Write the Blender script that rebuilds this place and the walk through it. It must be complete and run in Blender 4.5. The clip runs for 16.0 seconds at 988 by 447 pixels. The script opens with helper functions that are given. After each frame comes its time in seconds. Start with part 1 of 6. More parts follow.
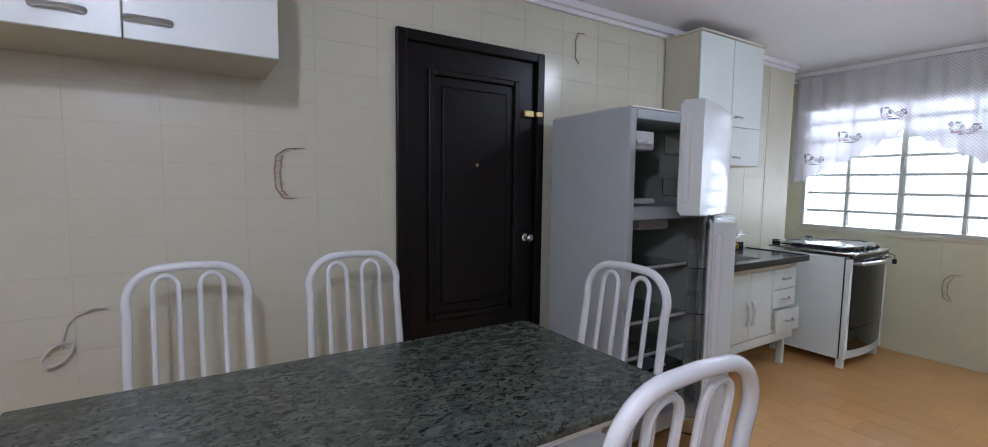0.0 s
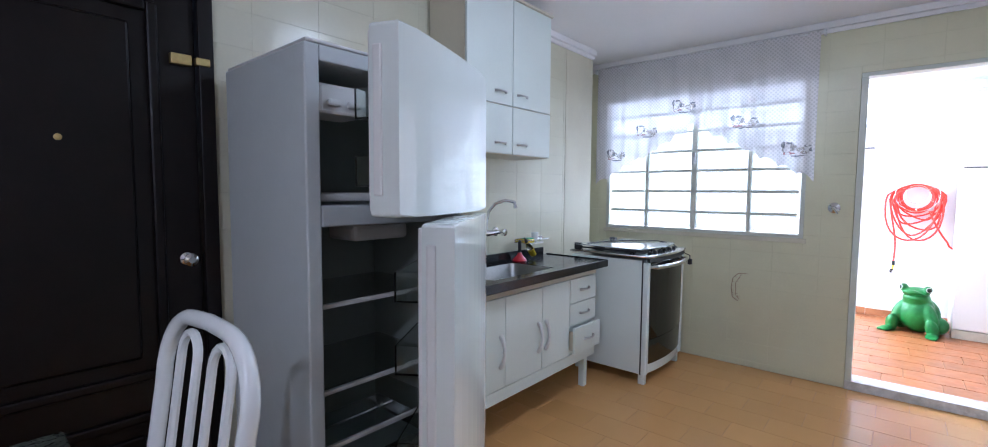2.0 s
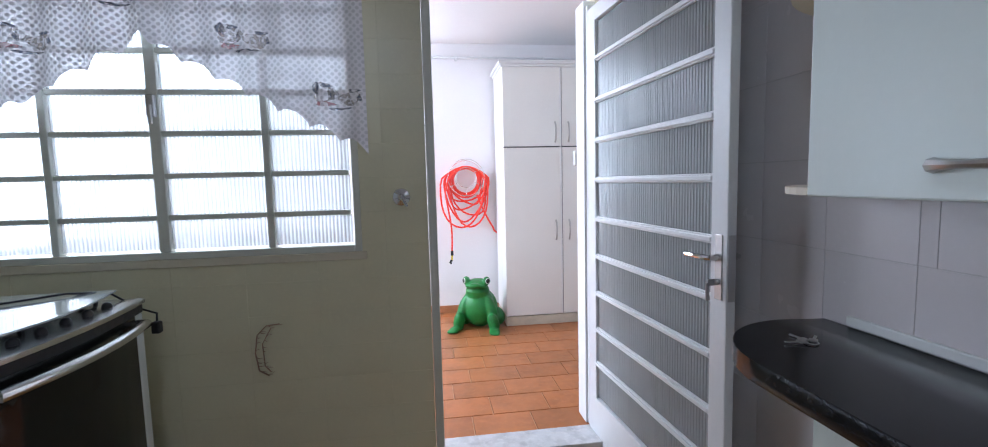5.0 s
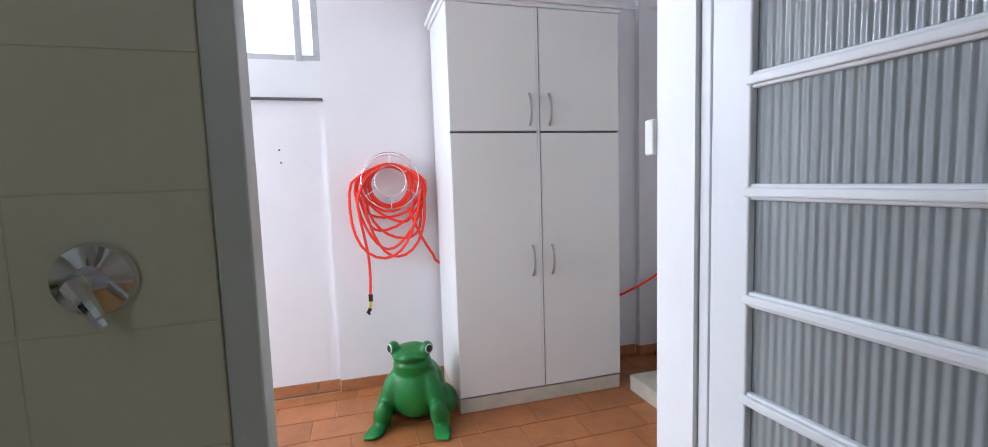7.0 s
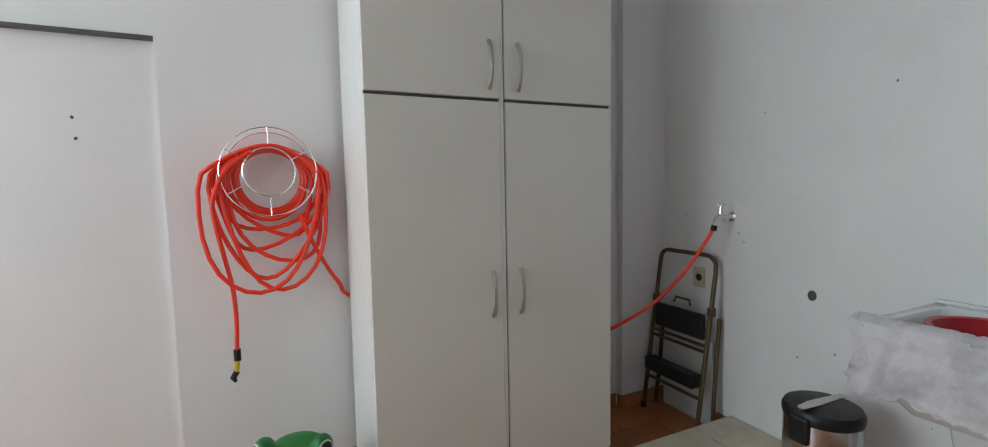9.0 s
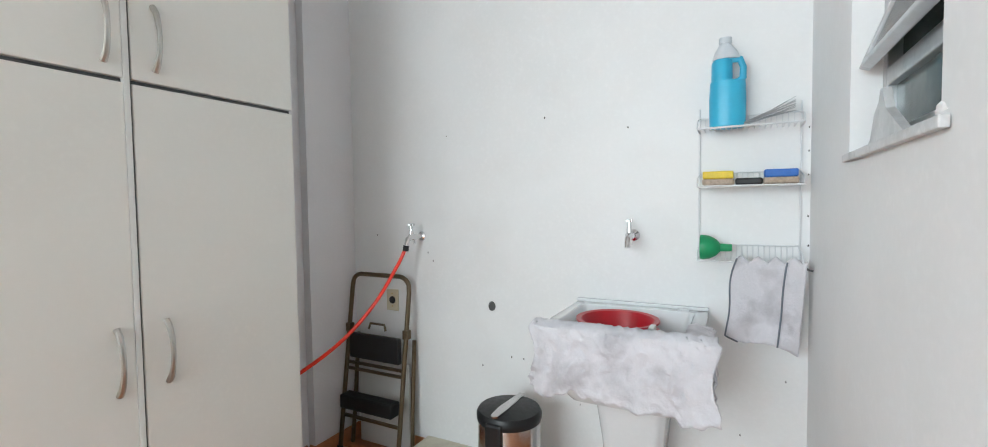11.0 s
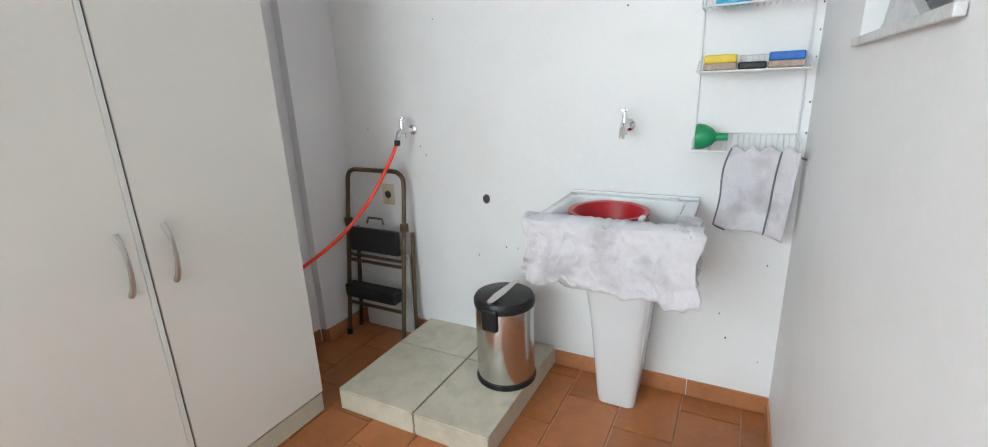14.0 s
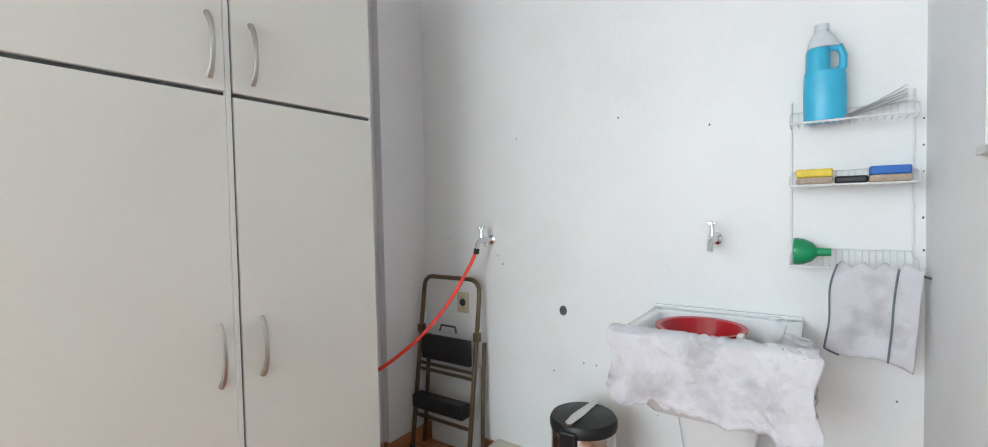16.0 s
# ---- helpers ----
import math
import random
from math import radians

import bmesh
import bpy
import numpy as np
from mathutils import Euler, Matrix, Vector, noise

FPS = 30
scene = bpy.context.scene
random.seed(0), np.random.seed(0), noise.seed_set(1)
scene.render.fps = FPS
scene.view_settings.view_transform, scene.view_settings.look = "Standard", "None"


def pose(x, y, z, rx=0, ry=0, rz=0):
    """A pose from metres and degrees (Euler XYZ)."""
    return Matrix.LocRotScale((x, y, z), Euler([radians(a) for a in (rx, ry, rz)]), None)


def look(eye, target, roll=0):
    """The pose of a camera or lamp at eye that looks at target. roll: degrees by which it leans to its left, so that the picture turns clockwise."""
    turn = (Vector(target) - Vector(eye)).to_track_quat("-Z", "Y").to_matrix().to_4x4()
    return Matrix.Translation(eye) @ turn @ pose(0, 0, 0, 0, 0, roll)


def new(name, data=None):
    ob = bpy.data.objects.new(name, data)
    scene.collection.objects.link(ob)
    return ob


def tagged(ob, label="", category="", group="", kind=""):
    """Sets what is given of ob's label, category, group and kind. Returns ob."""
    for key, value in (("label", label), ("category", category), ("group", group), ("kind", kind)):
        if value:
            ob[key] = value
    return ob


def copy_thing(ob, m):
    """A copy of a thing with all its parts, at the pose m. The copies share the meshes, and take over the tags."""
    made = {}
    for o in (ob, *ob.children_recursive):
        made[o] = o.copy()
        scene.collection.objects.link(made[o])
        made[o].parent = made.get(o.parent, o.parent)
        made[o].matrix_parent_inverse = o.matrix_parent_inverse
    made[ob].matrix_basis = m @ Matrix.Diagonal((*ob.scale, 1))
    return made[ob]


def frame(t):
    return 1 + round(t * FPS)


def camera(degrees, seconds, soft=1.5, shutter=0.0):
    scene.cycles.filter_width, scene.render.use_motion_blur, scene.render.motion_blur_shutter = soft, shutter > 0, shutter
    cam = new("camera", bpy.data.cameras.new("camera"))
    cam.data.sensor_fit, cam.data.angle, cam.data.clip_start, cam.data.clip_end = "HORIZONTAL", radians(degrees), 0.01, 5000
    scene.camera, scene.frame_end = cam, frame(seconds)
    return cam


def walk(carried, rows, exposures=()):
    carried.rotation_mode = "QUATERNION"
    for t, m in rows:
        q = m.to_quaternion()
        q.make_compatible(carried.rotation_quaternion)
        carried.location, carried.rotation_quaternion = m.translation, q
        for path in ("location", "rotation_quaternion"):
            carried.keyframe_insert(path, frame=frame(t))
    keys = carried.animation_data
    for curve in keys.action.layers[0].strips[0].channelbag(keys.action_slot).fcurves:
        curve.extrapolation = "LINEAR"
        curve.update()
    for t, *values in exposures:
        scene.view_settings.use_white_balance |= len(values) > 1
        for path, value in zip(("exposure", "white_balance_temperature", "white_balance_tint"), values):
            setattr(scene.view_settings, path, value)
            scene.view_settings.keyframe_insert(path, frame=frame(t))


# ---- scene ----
cam = camera(92.7, 16.0, soft=1.0)
PATH = [
    (0, (2.362, -5.286, 1.413), (0.676, -4.223, 1.243), 0.7),
    (0.5, (2.316, -4.988, 1.393), (0.55, -4.064, 1.23), -0.0),
    (1, (2.288, -4.686, 1.36), (0.519, -3.764, 1.215), -0.3),
    (1.5, (2.227, -4.426, 1.35), (0.62, -3.245, 1.212), 0.1),
    (2, (2.086, -4.163, 1.349), (0.783, -2.652, 1.212), 0.4),
    (2.5, (2.025, -3.87, 1.353), (1.079, -2.114, 1.213), 0.0),
    (3, (1.979, -3.54, 1.33), (1.417, -1.626, 1.191), 0.1),
    (3.5, (1.914, -3.18, 1.328), (1.75, -1.193, 1.174), -0.1),
    (4, (1.886, -2.807, 1.302), (2.042, -0.82, 1.131), 0.0),
    (4.5, (1.845, -2.474, 1.302), (2.089, -0.497, 1.125), -0.6),
    (5, (1.842, -2.141, 1.308), (2.115, -0.168, 1.127), -1.4),
    (7.3, (2.020, -0.417, 1.338), (2.616, 1.482, 1.154), -1.6),
    (7.5, (2.040, -0.312, 1.328), (2.651, 1.583, 1.149), -1.5),
    (8, (2.124, -0.049, 1.296), (2.742, 1.845, 1.119), -1.5),
    (8.5, (2.148, 0.149, 1.262), (2.761, 2.046, 1.096), -1.6),
    (9, (2.216, 0.312, 1.274), (3.061, 2.118, 1.113), -1.1),
    (9.5, (2.294, 0.445, 1.267), (3.497, 2.035, 1.113), -0.7),
    (10, (2.329, 0.507, 1.255), (3.845, 1.799, 1.087), -0.6),
    (12.5, (2.363, 0.509, 1.268), (4.214, 1.263, 1.198), -1.7),
    (13, (2.374, 0.504, 1.268), (4.184, 1.297, 0.954), -1.5),
    (13.5, (2.376, 0.497, 1.274), (4.122, 1.348, 0.796), -1.8),
    (14, (2.376, 0.491, 1.287), (4.074, 1.387, 0.728), -2.2),
    (14.5, (2.371, 0.497, 1.284), (4.06, 1.4, 0.707), -1.7),
    (15, (2.358, 0.504, 1.28), (4.07, 1.416, 0.793), -1.3),
    (15.5, (2.351, 0.513, 1.266), (4.107, 1.451, 1.082), -1.2),
    (16, (2.337, 0.555, 1.256), (3.978, 1.697, 1.19), -1.2),
]
EXPOSURE = [(0, -0.06, 5750, 19), (1.0, -0.02, 5650, 18), (2.0, 0.0, 5400, 18), (3.0, -0.52, 5550, 19), (4.0, -0.72, 5650, 18), (4.5, -0.92, 5700, 17), (5.1, -1.09, 5700, 17), (7.4, -1.86, 6000, 15), (8.0, -2.57, 6350, 8), (9.0, -2.25, 6350, 6), (9.5, -1.45, 6350, 7), (10.0, -1.31, 6350, 6), (12.5, -1.25, 6350, 6), (16, -1.25, 6350, 7)]
walk(cam, [(t, look(eye, target, roll)) for t, eye, target, roll in PATH], EXPOSURE)

# ---- light ----
# plan: x from the tiled kitchen wall to the right, y towards the window wall (kitchen face at y = 0), floor at z = 0
XC, YK = 2.90, -6.60              # right kitchen wall, rear kitchen wall
YS, YN, XE, XW = 0.296, 2.50, 4.255, -1.20   # laundry: south, north, tap wall, west wall
HK, HL = 2.56, 2.62               # ceilings

world = bpy.data.worlds.new("world")
scene.world = world
world.use_nodes = True
_nt = world.node_tree
_sky = _nt.nodes.new("ShaderNodeTexSky")
_sky.sky_type, _sky.sun_disc = "NISHITA", False
_sky.sun_elevation, _sky.sun_rotation = radians(50), radians(-60)
_nt.links.new(_sky.outputs[0], _nt.nodes["Background"].inputs[0])
_nt.nodes["Background"].inputs[1].default_value = 0.12


def area_lamp(name, m, sx, sy, watts, colour):
    d = bpy.data.lights.new(name, "AREA")
    d.shape, d.size, d.size_y, d.energy, d.color = "RECTANGLE", sx, sy, watts, colour
    ob = new(name, d)
    ob.matrix_world = m
    return ob


def bulb_lamp(name, x, y, z, watts, radius, colour):
    d = bpy.data.lights.new(name, "POINT")
    d.energy, d.shadow_soft_size, d.color = watts, radius, colour
    ob = new(name, d)
    ob.location = (x, y, z)
    return ob


sun_data = bpy.data.lights.new("sun", "SUN")
sun_data.energy, sun_data.angle, sun_data.color = 0.8, radians(12), (1.0, 0.97, 0.92)
sun = new("sun", sun_data)
sun.matrix_world = look((0, 0, 10), (-5.5, 3.2, 2.6))

# sky light by the laundry's high glazing, and by an assumed west window out of view
area_lamp("sky_west", look((XW + 0.05, 1.4, 1.65), (3, 1.4, 1.3)), 1.9, 1.5, 190, (0.845, 0.945, 1.0))
area_lamp("sky_high", look((0.3, YN - 0.03, 2.32), (0.8, 0.2, 1.0)), 2.8, 0.36, 120, (0.845, 0.945, 1.0))
# lamp added behind the kitchen window's panes, boosting the daylight from the laundry
area_lamp("sky_window", look((0.72, 0.15, 1.62), (0.72, -3.0, 1.30)), 1.42, 1.05, 16, (0.90, 0.96, 1.0))
# the two kitchen ceiling lamps
bulb_lamp("lamp_a", 1.53, -2.26, 2.40, 10.5, 0.07, (0.82, 0.91, 1.0))
area_lamp("lamp_a_face", look((1.53, -2.26, 2.505), (1.53, -2.2601, 0.0)), 0.15, 0.15, 6.5, (0.84, 0.94, 1.0))
bulb_lamp("lamp_b", 2.35, -5.70, 2.40, 42, 0.07, (0.85, 0.90, 1.0))

# ---- materials ----
def mat(name, colour, rough=0.5, metal=0.0, spread=0.0, scale=6.0, fine=60.0, bump=0.0, bump_scale=80.0, spec=0.5, coat=0.0,
        per_piece=0.0, stain=None, stain_amount=0.0, stain_scale=2.5, rough_spread=0.08):
    m = bpy.data.materials.new(name)
    m.use_nodes = True
    nt = m.node_tree
    b = nt.nodes["Principled BSDF"]
    b.inputs["Roughness"].default_value, b.inputs["Metallic"].default_value = rough, metal
    b.inputs["Specular IOR Level"].default_value, b.inputs["Coat Weight"].default_value = spec, coat
    b.inputs["Coat Roughness"].default_value = 0.08
    N, L = nt.nodes.new, nt.links.new
    geo = N("ShaderNodeNewGeometry")
    coords = geo.outputs["Position"]
    base = N("ShaderNodeRGB")
    base.outputs[0].default_value = (*colour, 1)
    out = base.outputs[0]

    def mixed(a, fac, btuple=None, bsock=None, mode="MIX"):
        x = N("ShaderNodeMix")
        x.data_type, x.blend_type = "RGBA", mode
        if isinstance(fac, float):
            x.inputs["Factor"].default_value = fac
        else:
            L(fac, x.inputs["Factor"])
        L(a, x.inputs["A"])
        if bsock is not None:
            L(bsock, x.inputs["B"])
        else:
            x.inputs["B"].default_value = (*btuple, 1)
        return x.outputs["Result"]

    def noise_at(s, detail=4.0):
        n = N("ShaderNodeTexNoise")
        n.inputs["Scale"].default_value, n.inputs["Detail"].default_value = s, detail
        L(coords, n.inputs["Vector"])
        return n.outputs["Fac"]

    def ranged(sock, lo, hi, a=0.0, c=1.0):
        r = N("ShaderNodeMapRange")
        r.inputs["From Min"].default_value, r.inputs["From Max"].default_value = lo, hi
        r.inputs["To Min"].default_value, r.inputs["To Max"].default_value = a, c
        L(sock, r.inputs["Value"])
        return r.outputs["Result"]

    if spread > 0:
        dark = tuple(c * (1 - spread) for c in colour)
        lite = tuple(min(1, c * (1 + spread * 0.6)) for c in colour)
        out = mixed(out, ranged(noise_at(scale), 0.42, 0.72), dark)
        out = mixed(out, ranged(noise_at(fine, 2.0), 0.5, 0.75, 0.0, 0.6), lite)
    if per_piece > 0:
        info = N("ShaderNodeObjectInfo")
        h = N("ShaderNodeHueSaturation")
        L(ranged(info.outputs["Random"], 0, 1, 1 - per_piece, 1 + per_piece), h.inputs["Value"])
        L(out, h.inputs["Color"])
        out = h.outputs[0]
    if stain is not None:
        out = mixed(out, ranged(noise_at(stain_scale, 6.0), 0.5, 0.72, 0.0, stain_amount), stain)
    L(out, b.inputs["Base Color"])
    smooth, dull = max(0.02, rough - rough_spread), min(1, rough + rough_spread)
    if smooth < 0.28 < dull:          # a surface is glossy or satin all over, never both
        smooth, dull = (0.29, dull) if rough >= 0.28 else (smooth, 0.26)
    L(ranged(noise_at(scale * 2.3), 0.3, 0.7, smooth, dull), b.inputs["Roughness"])
    if bump > 0:
        bp = N("ShaderNodeBump")
        bp.inputs["Strength"].default_value, bp.inputs["Distance"].default_value = bump, 0.004
        L(noise_at(bump_scale, 3.0), bp.inputs["Height"])
        L(bp.outputs[0], b.inputs["Normal"])
    return m


def granite(name, base, vein, speck, rough, scale):
    m = mat(name, base, rough, rough_spread=0.04, spec=0.36)
    nt = m.node_tree
    N, L, b = nt.nodes.new, nt.links.new, nt.nodes["Principled BSDF"]
    geo = N("ShaderNodeNewGeometry")
    mp = N("ShaderNodeMapping")
    mp.inputs["Scale"].default_value = (1.35, 0.75, 1.0)
    mp.inputs["Rotation"].default_value = (0, 0, 0.5)
    L(geo.outputs["Position"], mp.inputs["Vector"])
    col = None
    for k, (s, lo, hi, c) in enumerate(((scale, 0.45, 0.62, vein), (scale * 4.5, 0.55, 0.62, speck), (scale * 2.2, 0.56, 0.62, tuple(v * 0.4 for v in base)))):
        n = N("ShaderNodeTexNoise")
        n.inputs["Scale"].default_value, n.inputs["Detail"].default_value, n.inputs["Distortion"].default_value = s, 6.0, 0.8
        L(mp.outputs[0], n.inputs["Vector"])
        r = N("ShaderNodeMapRange")
        r.inputs["From Min"].default_value, r.inputs["From Max"].default_value = lo, hi
        L(n.outputs["Fac"], r.inputs["Value"])
        x = N("ShaderNodeMix")
        x.data_type = "RGBA"
        L(r.outputs[0], x.inputs["Factor"])
        if col is None:
            x.inputs["A"].default_value = (*base, 1)
        else:
            L(col, x.inputs["A"])
        x.inputs["B"].default_value = (*c, 1)
        col = x.outputs["Result"]
    L(col, b.inputs["Base Color"])
    return m


def clear_glass(name, tint, rough):
    m = bpy.data.materials.new(name)
    m.use_nodes = True
    nt = m.node_tree
    b = nt.nodes["Principled BSDF"]
    b.inputs["Base Color"].default_value, b.inputs["Roughness"].default_value = (*tint, 1), rough
    b.inputs["Transmission Weight"].default_value, b.inputs["IOR"].default_value = 1.0, 1.45
    return m


CREAM = mat("cream_wall_tile", (0.65, 0.63, 0.49), 0.22, spread=0.05, scale=3.0, stain=(0.5, 0.42, 0.32), stain_amount=0.07, stain_scale=1.2, bump=0.03, bump_scale=14)
CREAMPAINT = mat("cream_paint", (0.62, 0.58, 0.45), 0.6, spread=0.06, scale=3.0, bump=0.12, bump_scale=120, stain=(0.42, 0.36, 0.27), stain_amount=0.18, stain_scale=2.2)
OLIVE = mat("cream_window_wall_tile", (0.68, 0.655, 0.465), 0.28, spread=0.06, scale=3.0, stain=(0.56, 0.51, 0.36), stain_amount=0.12, stain_scale=1.2, bump=0.03, bump_scale=14)
OGROUT = mat("cream_grout", (0.65, 0.625, 0.435), 0.8, spread=0.1, scale=9)
GROUT = mat("grout", (0.625, 0.605, 0.47), 0.85, spread=0.15, scale=9)
LGROUT = mat("pale_grout", (0.62, 0.57, 0.57), 0.85, spread=0.15, scale=9)
LILAC = mat("pale_wall_tile", (0.73, 0.675, 0.68), 0.2, spread=0.04, scale=4, per_piece=0.025, bump=0.05, bump_scale=14)
CEILW = mat("ceiling_white", (0.83, 0.81, 0.81), 0.75, spread=0.04, scale=1.5, bump=0.1, bump_scale=90)
WHITEP = mat("white_wall_paint", (0.83, 0.83, 0.83), 0.55, spread=0.04, scale=2.0, bump=0.12, bump_scale=70, stain=(0.6, 0.58, 0.55), stain_amount=0.14, stain_scale=3.0)
PINKP = mat("white_wall_paint_b", (0.83, 0.81, 0.82), 0.6, spread=0.04, scale=2.0, bump=0.12, bump_scale=70)
TERRA = mat("terracotta_tile", (0.43, 0.155, 0.052), 0.34, spread=0.24, scale=7, fine=30, per_piece=0.14, bump=0.05, bump_scale=25, stain=(0.30, 0.12, 0.05), stain_amount=0.35, stain_scale=6)
TAN = mat("tan_floor_tile", (0.60, 0.32, 0.115), 0.24, spread=0.03, scale=5, fine=140, per_piece=0.04, bump=0.015, bump_scale=18, stain=(0.46, 0.24, 0.09), stain_amount=0.12, stain_scale=1.6, rough_spread=0.05)
TGROUT = mat("floor_grout", (0.47, 0.245, 0.095), 0.8, spread=0.2, scale=12)
LTGROUT = mat("laundry_floor_grout", (0.57, 0.35, 0.22), 0.8, spread=0.2, scale=12)
MARBLE = mat("threshold_marble", (0.62, 0.62, 0.62), 0.35, spread=0.3, scale=14, fine=50)
DARKWOOD = mat("dark_stained_wood", (0.006, 0.0035, 0.003), 0.36, spread=0.4, scale=12, bump=0.15, bump_scale=40, spec=0.28)
WHITELAM = mat("white_laminate", (0.70, 0.755, 0.71), 0.34, spread=0.03, scale=3, bump=0.03, bump_scale=150)
CREAMLAM = mat("cream_laminate_side", (0.62, 0.57, 0.45), 0.5, spread=0.06, scale=4)
GREYLAM = mat("grey_white_laminate", (0.79, 0.775, 0.73), 0.38, spread=0.03, scale=3, bump=0.03, bump_scale=200)
STEEL = mat("brushed_steel", (0.62, 0.61, 0.60), 0.22, 1.0, spread=0.06, scale=20, bump=0.03, bump_scale=200)
SINKSTEEL = mat("dull_sink_steel", (0.30, 0.30, 0.295), 0.33, 1.0, spread=0.15, scale=14)
CHROME = mat("chrome", (0.75, 0.75, 0.76), 0.1, 1.0)
SATIN = mat("satin_handle_metal", (0.5, 0.5, 0.5), 0.3, 1.0)
DULLHANDLE = mat("worn_chrome_handle", (0.50, 0.48, 0.45), 0.3, 0.95, spread=0.05, scale=25)
BLACKG = granite("black_granite", (0.007, 0.007, 0.008), (0.014, 0.014, 0.016), (0.022, 0.022, 0.025), 0.16, 30)
GREENG = granite("green_grey_granite", (0.060, 0.070, 0.056), (0.105, 0.118, 0.095), (0.030, 0.036, 0.030), 0.2, 19)
ENAMEL = mat("white_enamel", (0.73, 0.78, 0.75), 0.13, spread=0.012, scale=3, coat=0.25, rough_spread=0.015)
TUBEW = mat("white_tube_enamel", (0.78, 0.80, 0.80), 0.25, coat=0.4, spread=0.03, scale=8)
# liner colour darkened from white plastic to take in the interior's shade
FRIDGEIN = mat("shade_darkened_fridge_liner", (0.33, 0.36, 0.32), 0.4, spread=0.05, scale=5)
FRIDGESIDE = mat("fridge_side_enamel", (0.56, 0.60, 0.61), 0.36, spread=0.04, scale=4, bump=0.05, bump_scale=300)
PLASTICW = mat("white_plastic", (0.75, 0.75, 0.73), 0.4, spread=0.03, scale=10)
BLACKP = mat("black_plastic", (0.014, 0.014, 0.015), 0.4, spread=0.2, scale=20, spec=0.35)
BLACKGL = mat("black_oven_glass", (0.008, 0.009, 0.008), 0.07, spec=0.35)
METALP = mat("pale_green_metal_paint", (0.60, 0.62, 0.55), 0.4, spread=0.05, scale=6)
WHITEMETAL = mat("white_metal_paint", (0.74, 0.75, 0.76), 0.38, spread=0.04, scale=6)

PINKMARK = mat("old_glue_mark", (0.42, 0.29, 0.20), 0.8, spread=0.3, scale=40)
CABLEW = mat("white_cable", (0.66, 0.62, 0.55), 0.5, spread=0.1, scale=30)
BRASS = mat("worn_brass", (0.55, 0.42, 0.18), 0.35, 0.9, spread=0.3, scale=60)
REDP = mat("red_plastic", (0.46, 0.006, 0.018), 0.28, spread=0.1, scale=20)
YELLOWP = mat("yellow_plastic", (0.75, 0.55, 0.02), 0.45, spread=0.15, scale=40)
BLUEP = mat("blue_plastic", (0.01, 0.13, 0.50), 0.4, spread=0.15, scale=40)
GREENP = mat("green_plastic", (0.01, 0.29, 0.11), 0.4, spread=0.15, scale=30)
BRISTLE = mat("pale_bristles", (0.45, 0.36, 0.28), 0.8, spread=0.3, scale=90)
BULB = mat("lamp_glass", (0.9, 0.9, 0.88), 0.3)


def printed(name, colour, share):
    """Ink on thin net: light shines through it from behind."""
    m = bpy.data.materials.new(name)
    m.use_nodes = True
    nt = m.node_tree
    N, L = nt.nodes.new, nt.links.new
    for n in list(nt.nodes):
        nt.nodes.remove(n)
    out, a, b = N("ShaderNodeOutputMaterial"), N("ShaderNodeMixShader"), N("ShaderNodeMixShader")
    hole, soft, dif, nz, rg, geo = (N("ShaderNode" + k) for k in ("BsdfTransparent", "BsdfTranslucent", "BsdfDiffuse", "TexNoise", "MapRange", "NewGeometry"))
    soft.inputs[0].default_value = dif.inputs[0].default_value = (*colour, 1)
    nz.inputs["Scale"].default_value = 70
    L(geo.outputs["Position"], nz.inputs["Vector"])
    L(nz.outputs["Fac"], rg.inputs["Value"])
    rg.inputs["From Min"].default_value, rg.inputs["From Max"].default_value = 0.35, 0.65
    rg.inputs["To Min"].default_value, rg.inputs["To Max"].default_value = share - 0.3, share + 0.15
    b.inputs[0].default_value = 0.5
    L(soft.outputs[0], b.inputs[1])
    L(dif.outputs[0], b.inputs[2])
    L(rg.outputs[0], a.inputs[0])
    L(hole.outputs[0], a.inputs[1])
    L(b.outputs[0], a.inputs[2])
    L(a.outputs[0], out.inputs[0])
    return m


GREYMOTIF = printed("printed_grey", (0.20, 0.22, 0.27), 0.7)
REDMOTIF = printed("printed_red", (0.55, 0.25, 0.26), 0.6)
BEIGEMOTIF = printed("printed_beige", (0.60, 0.54, 0.50), 0.45)


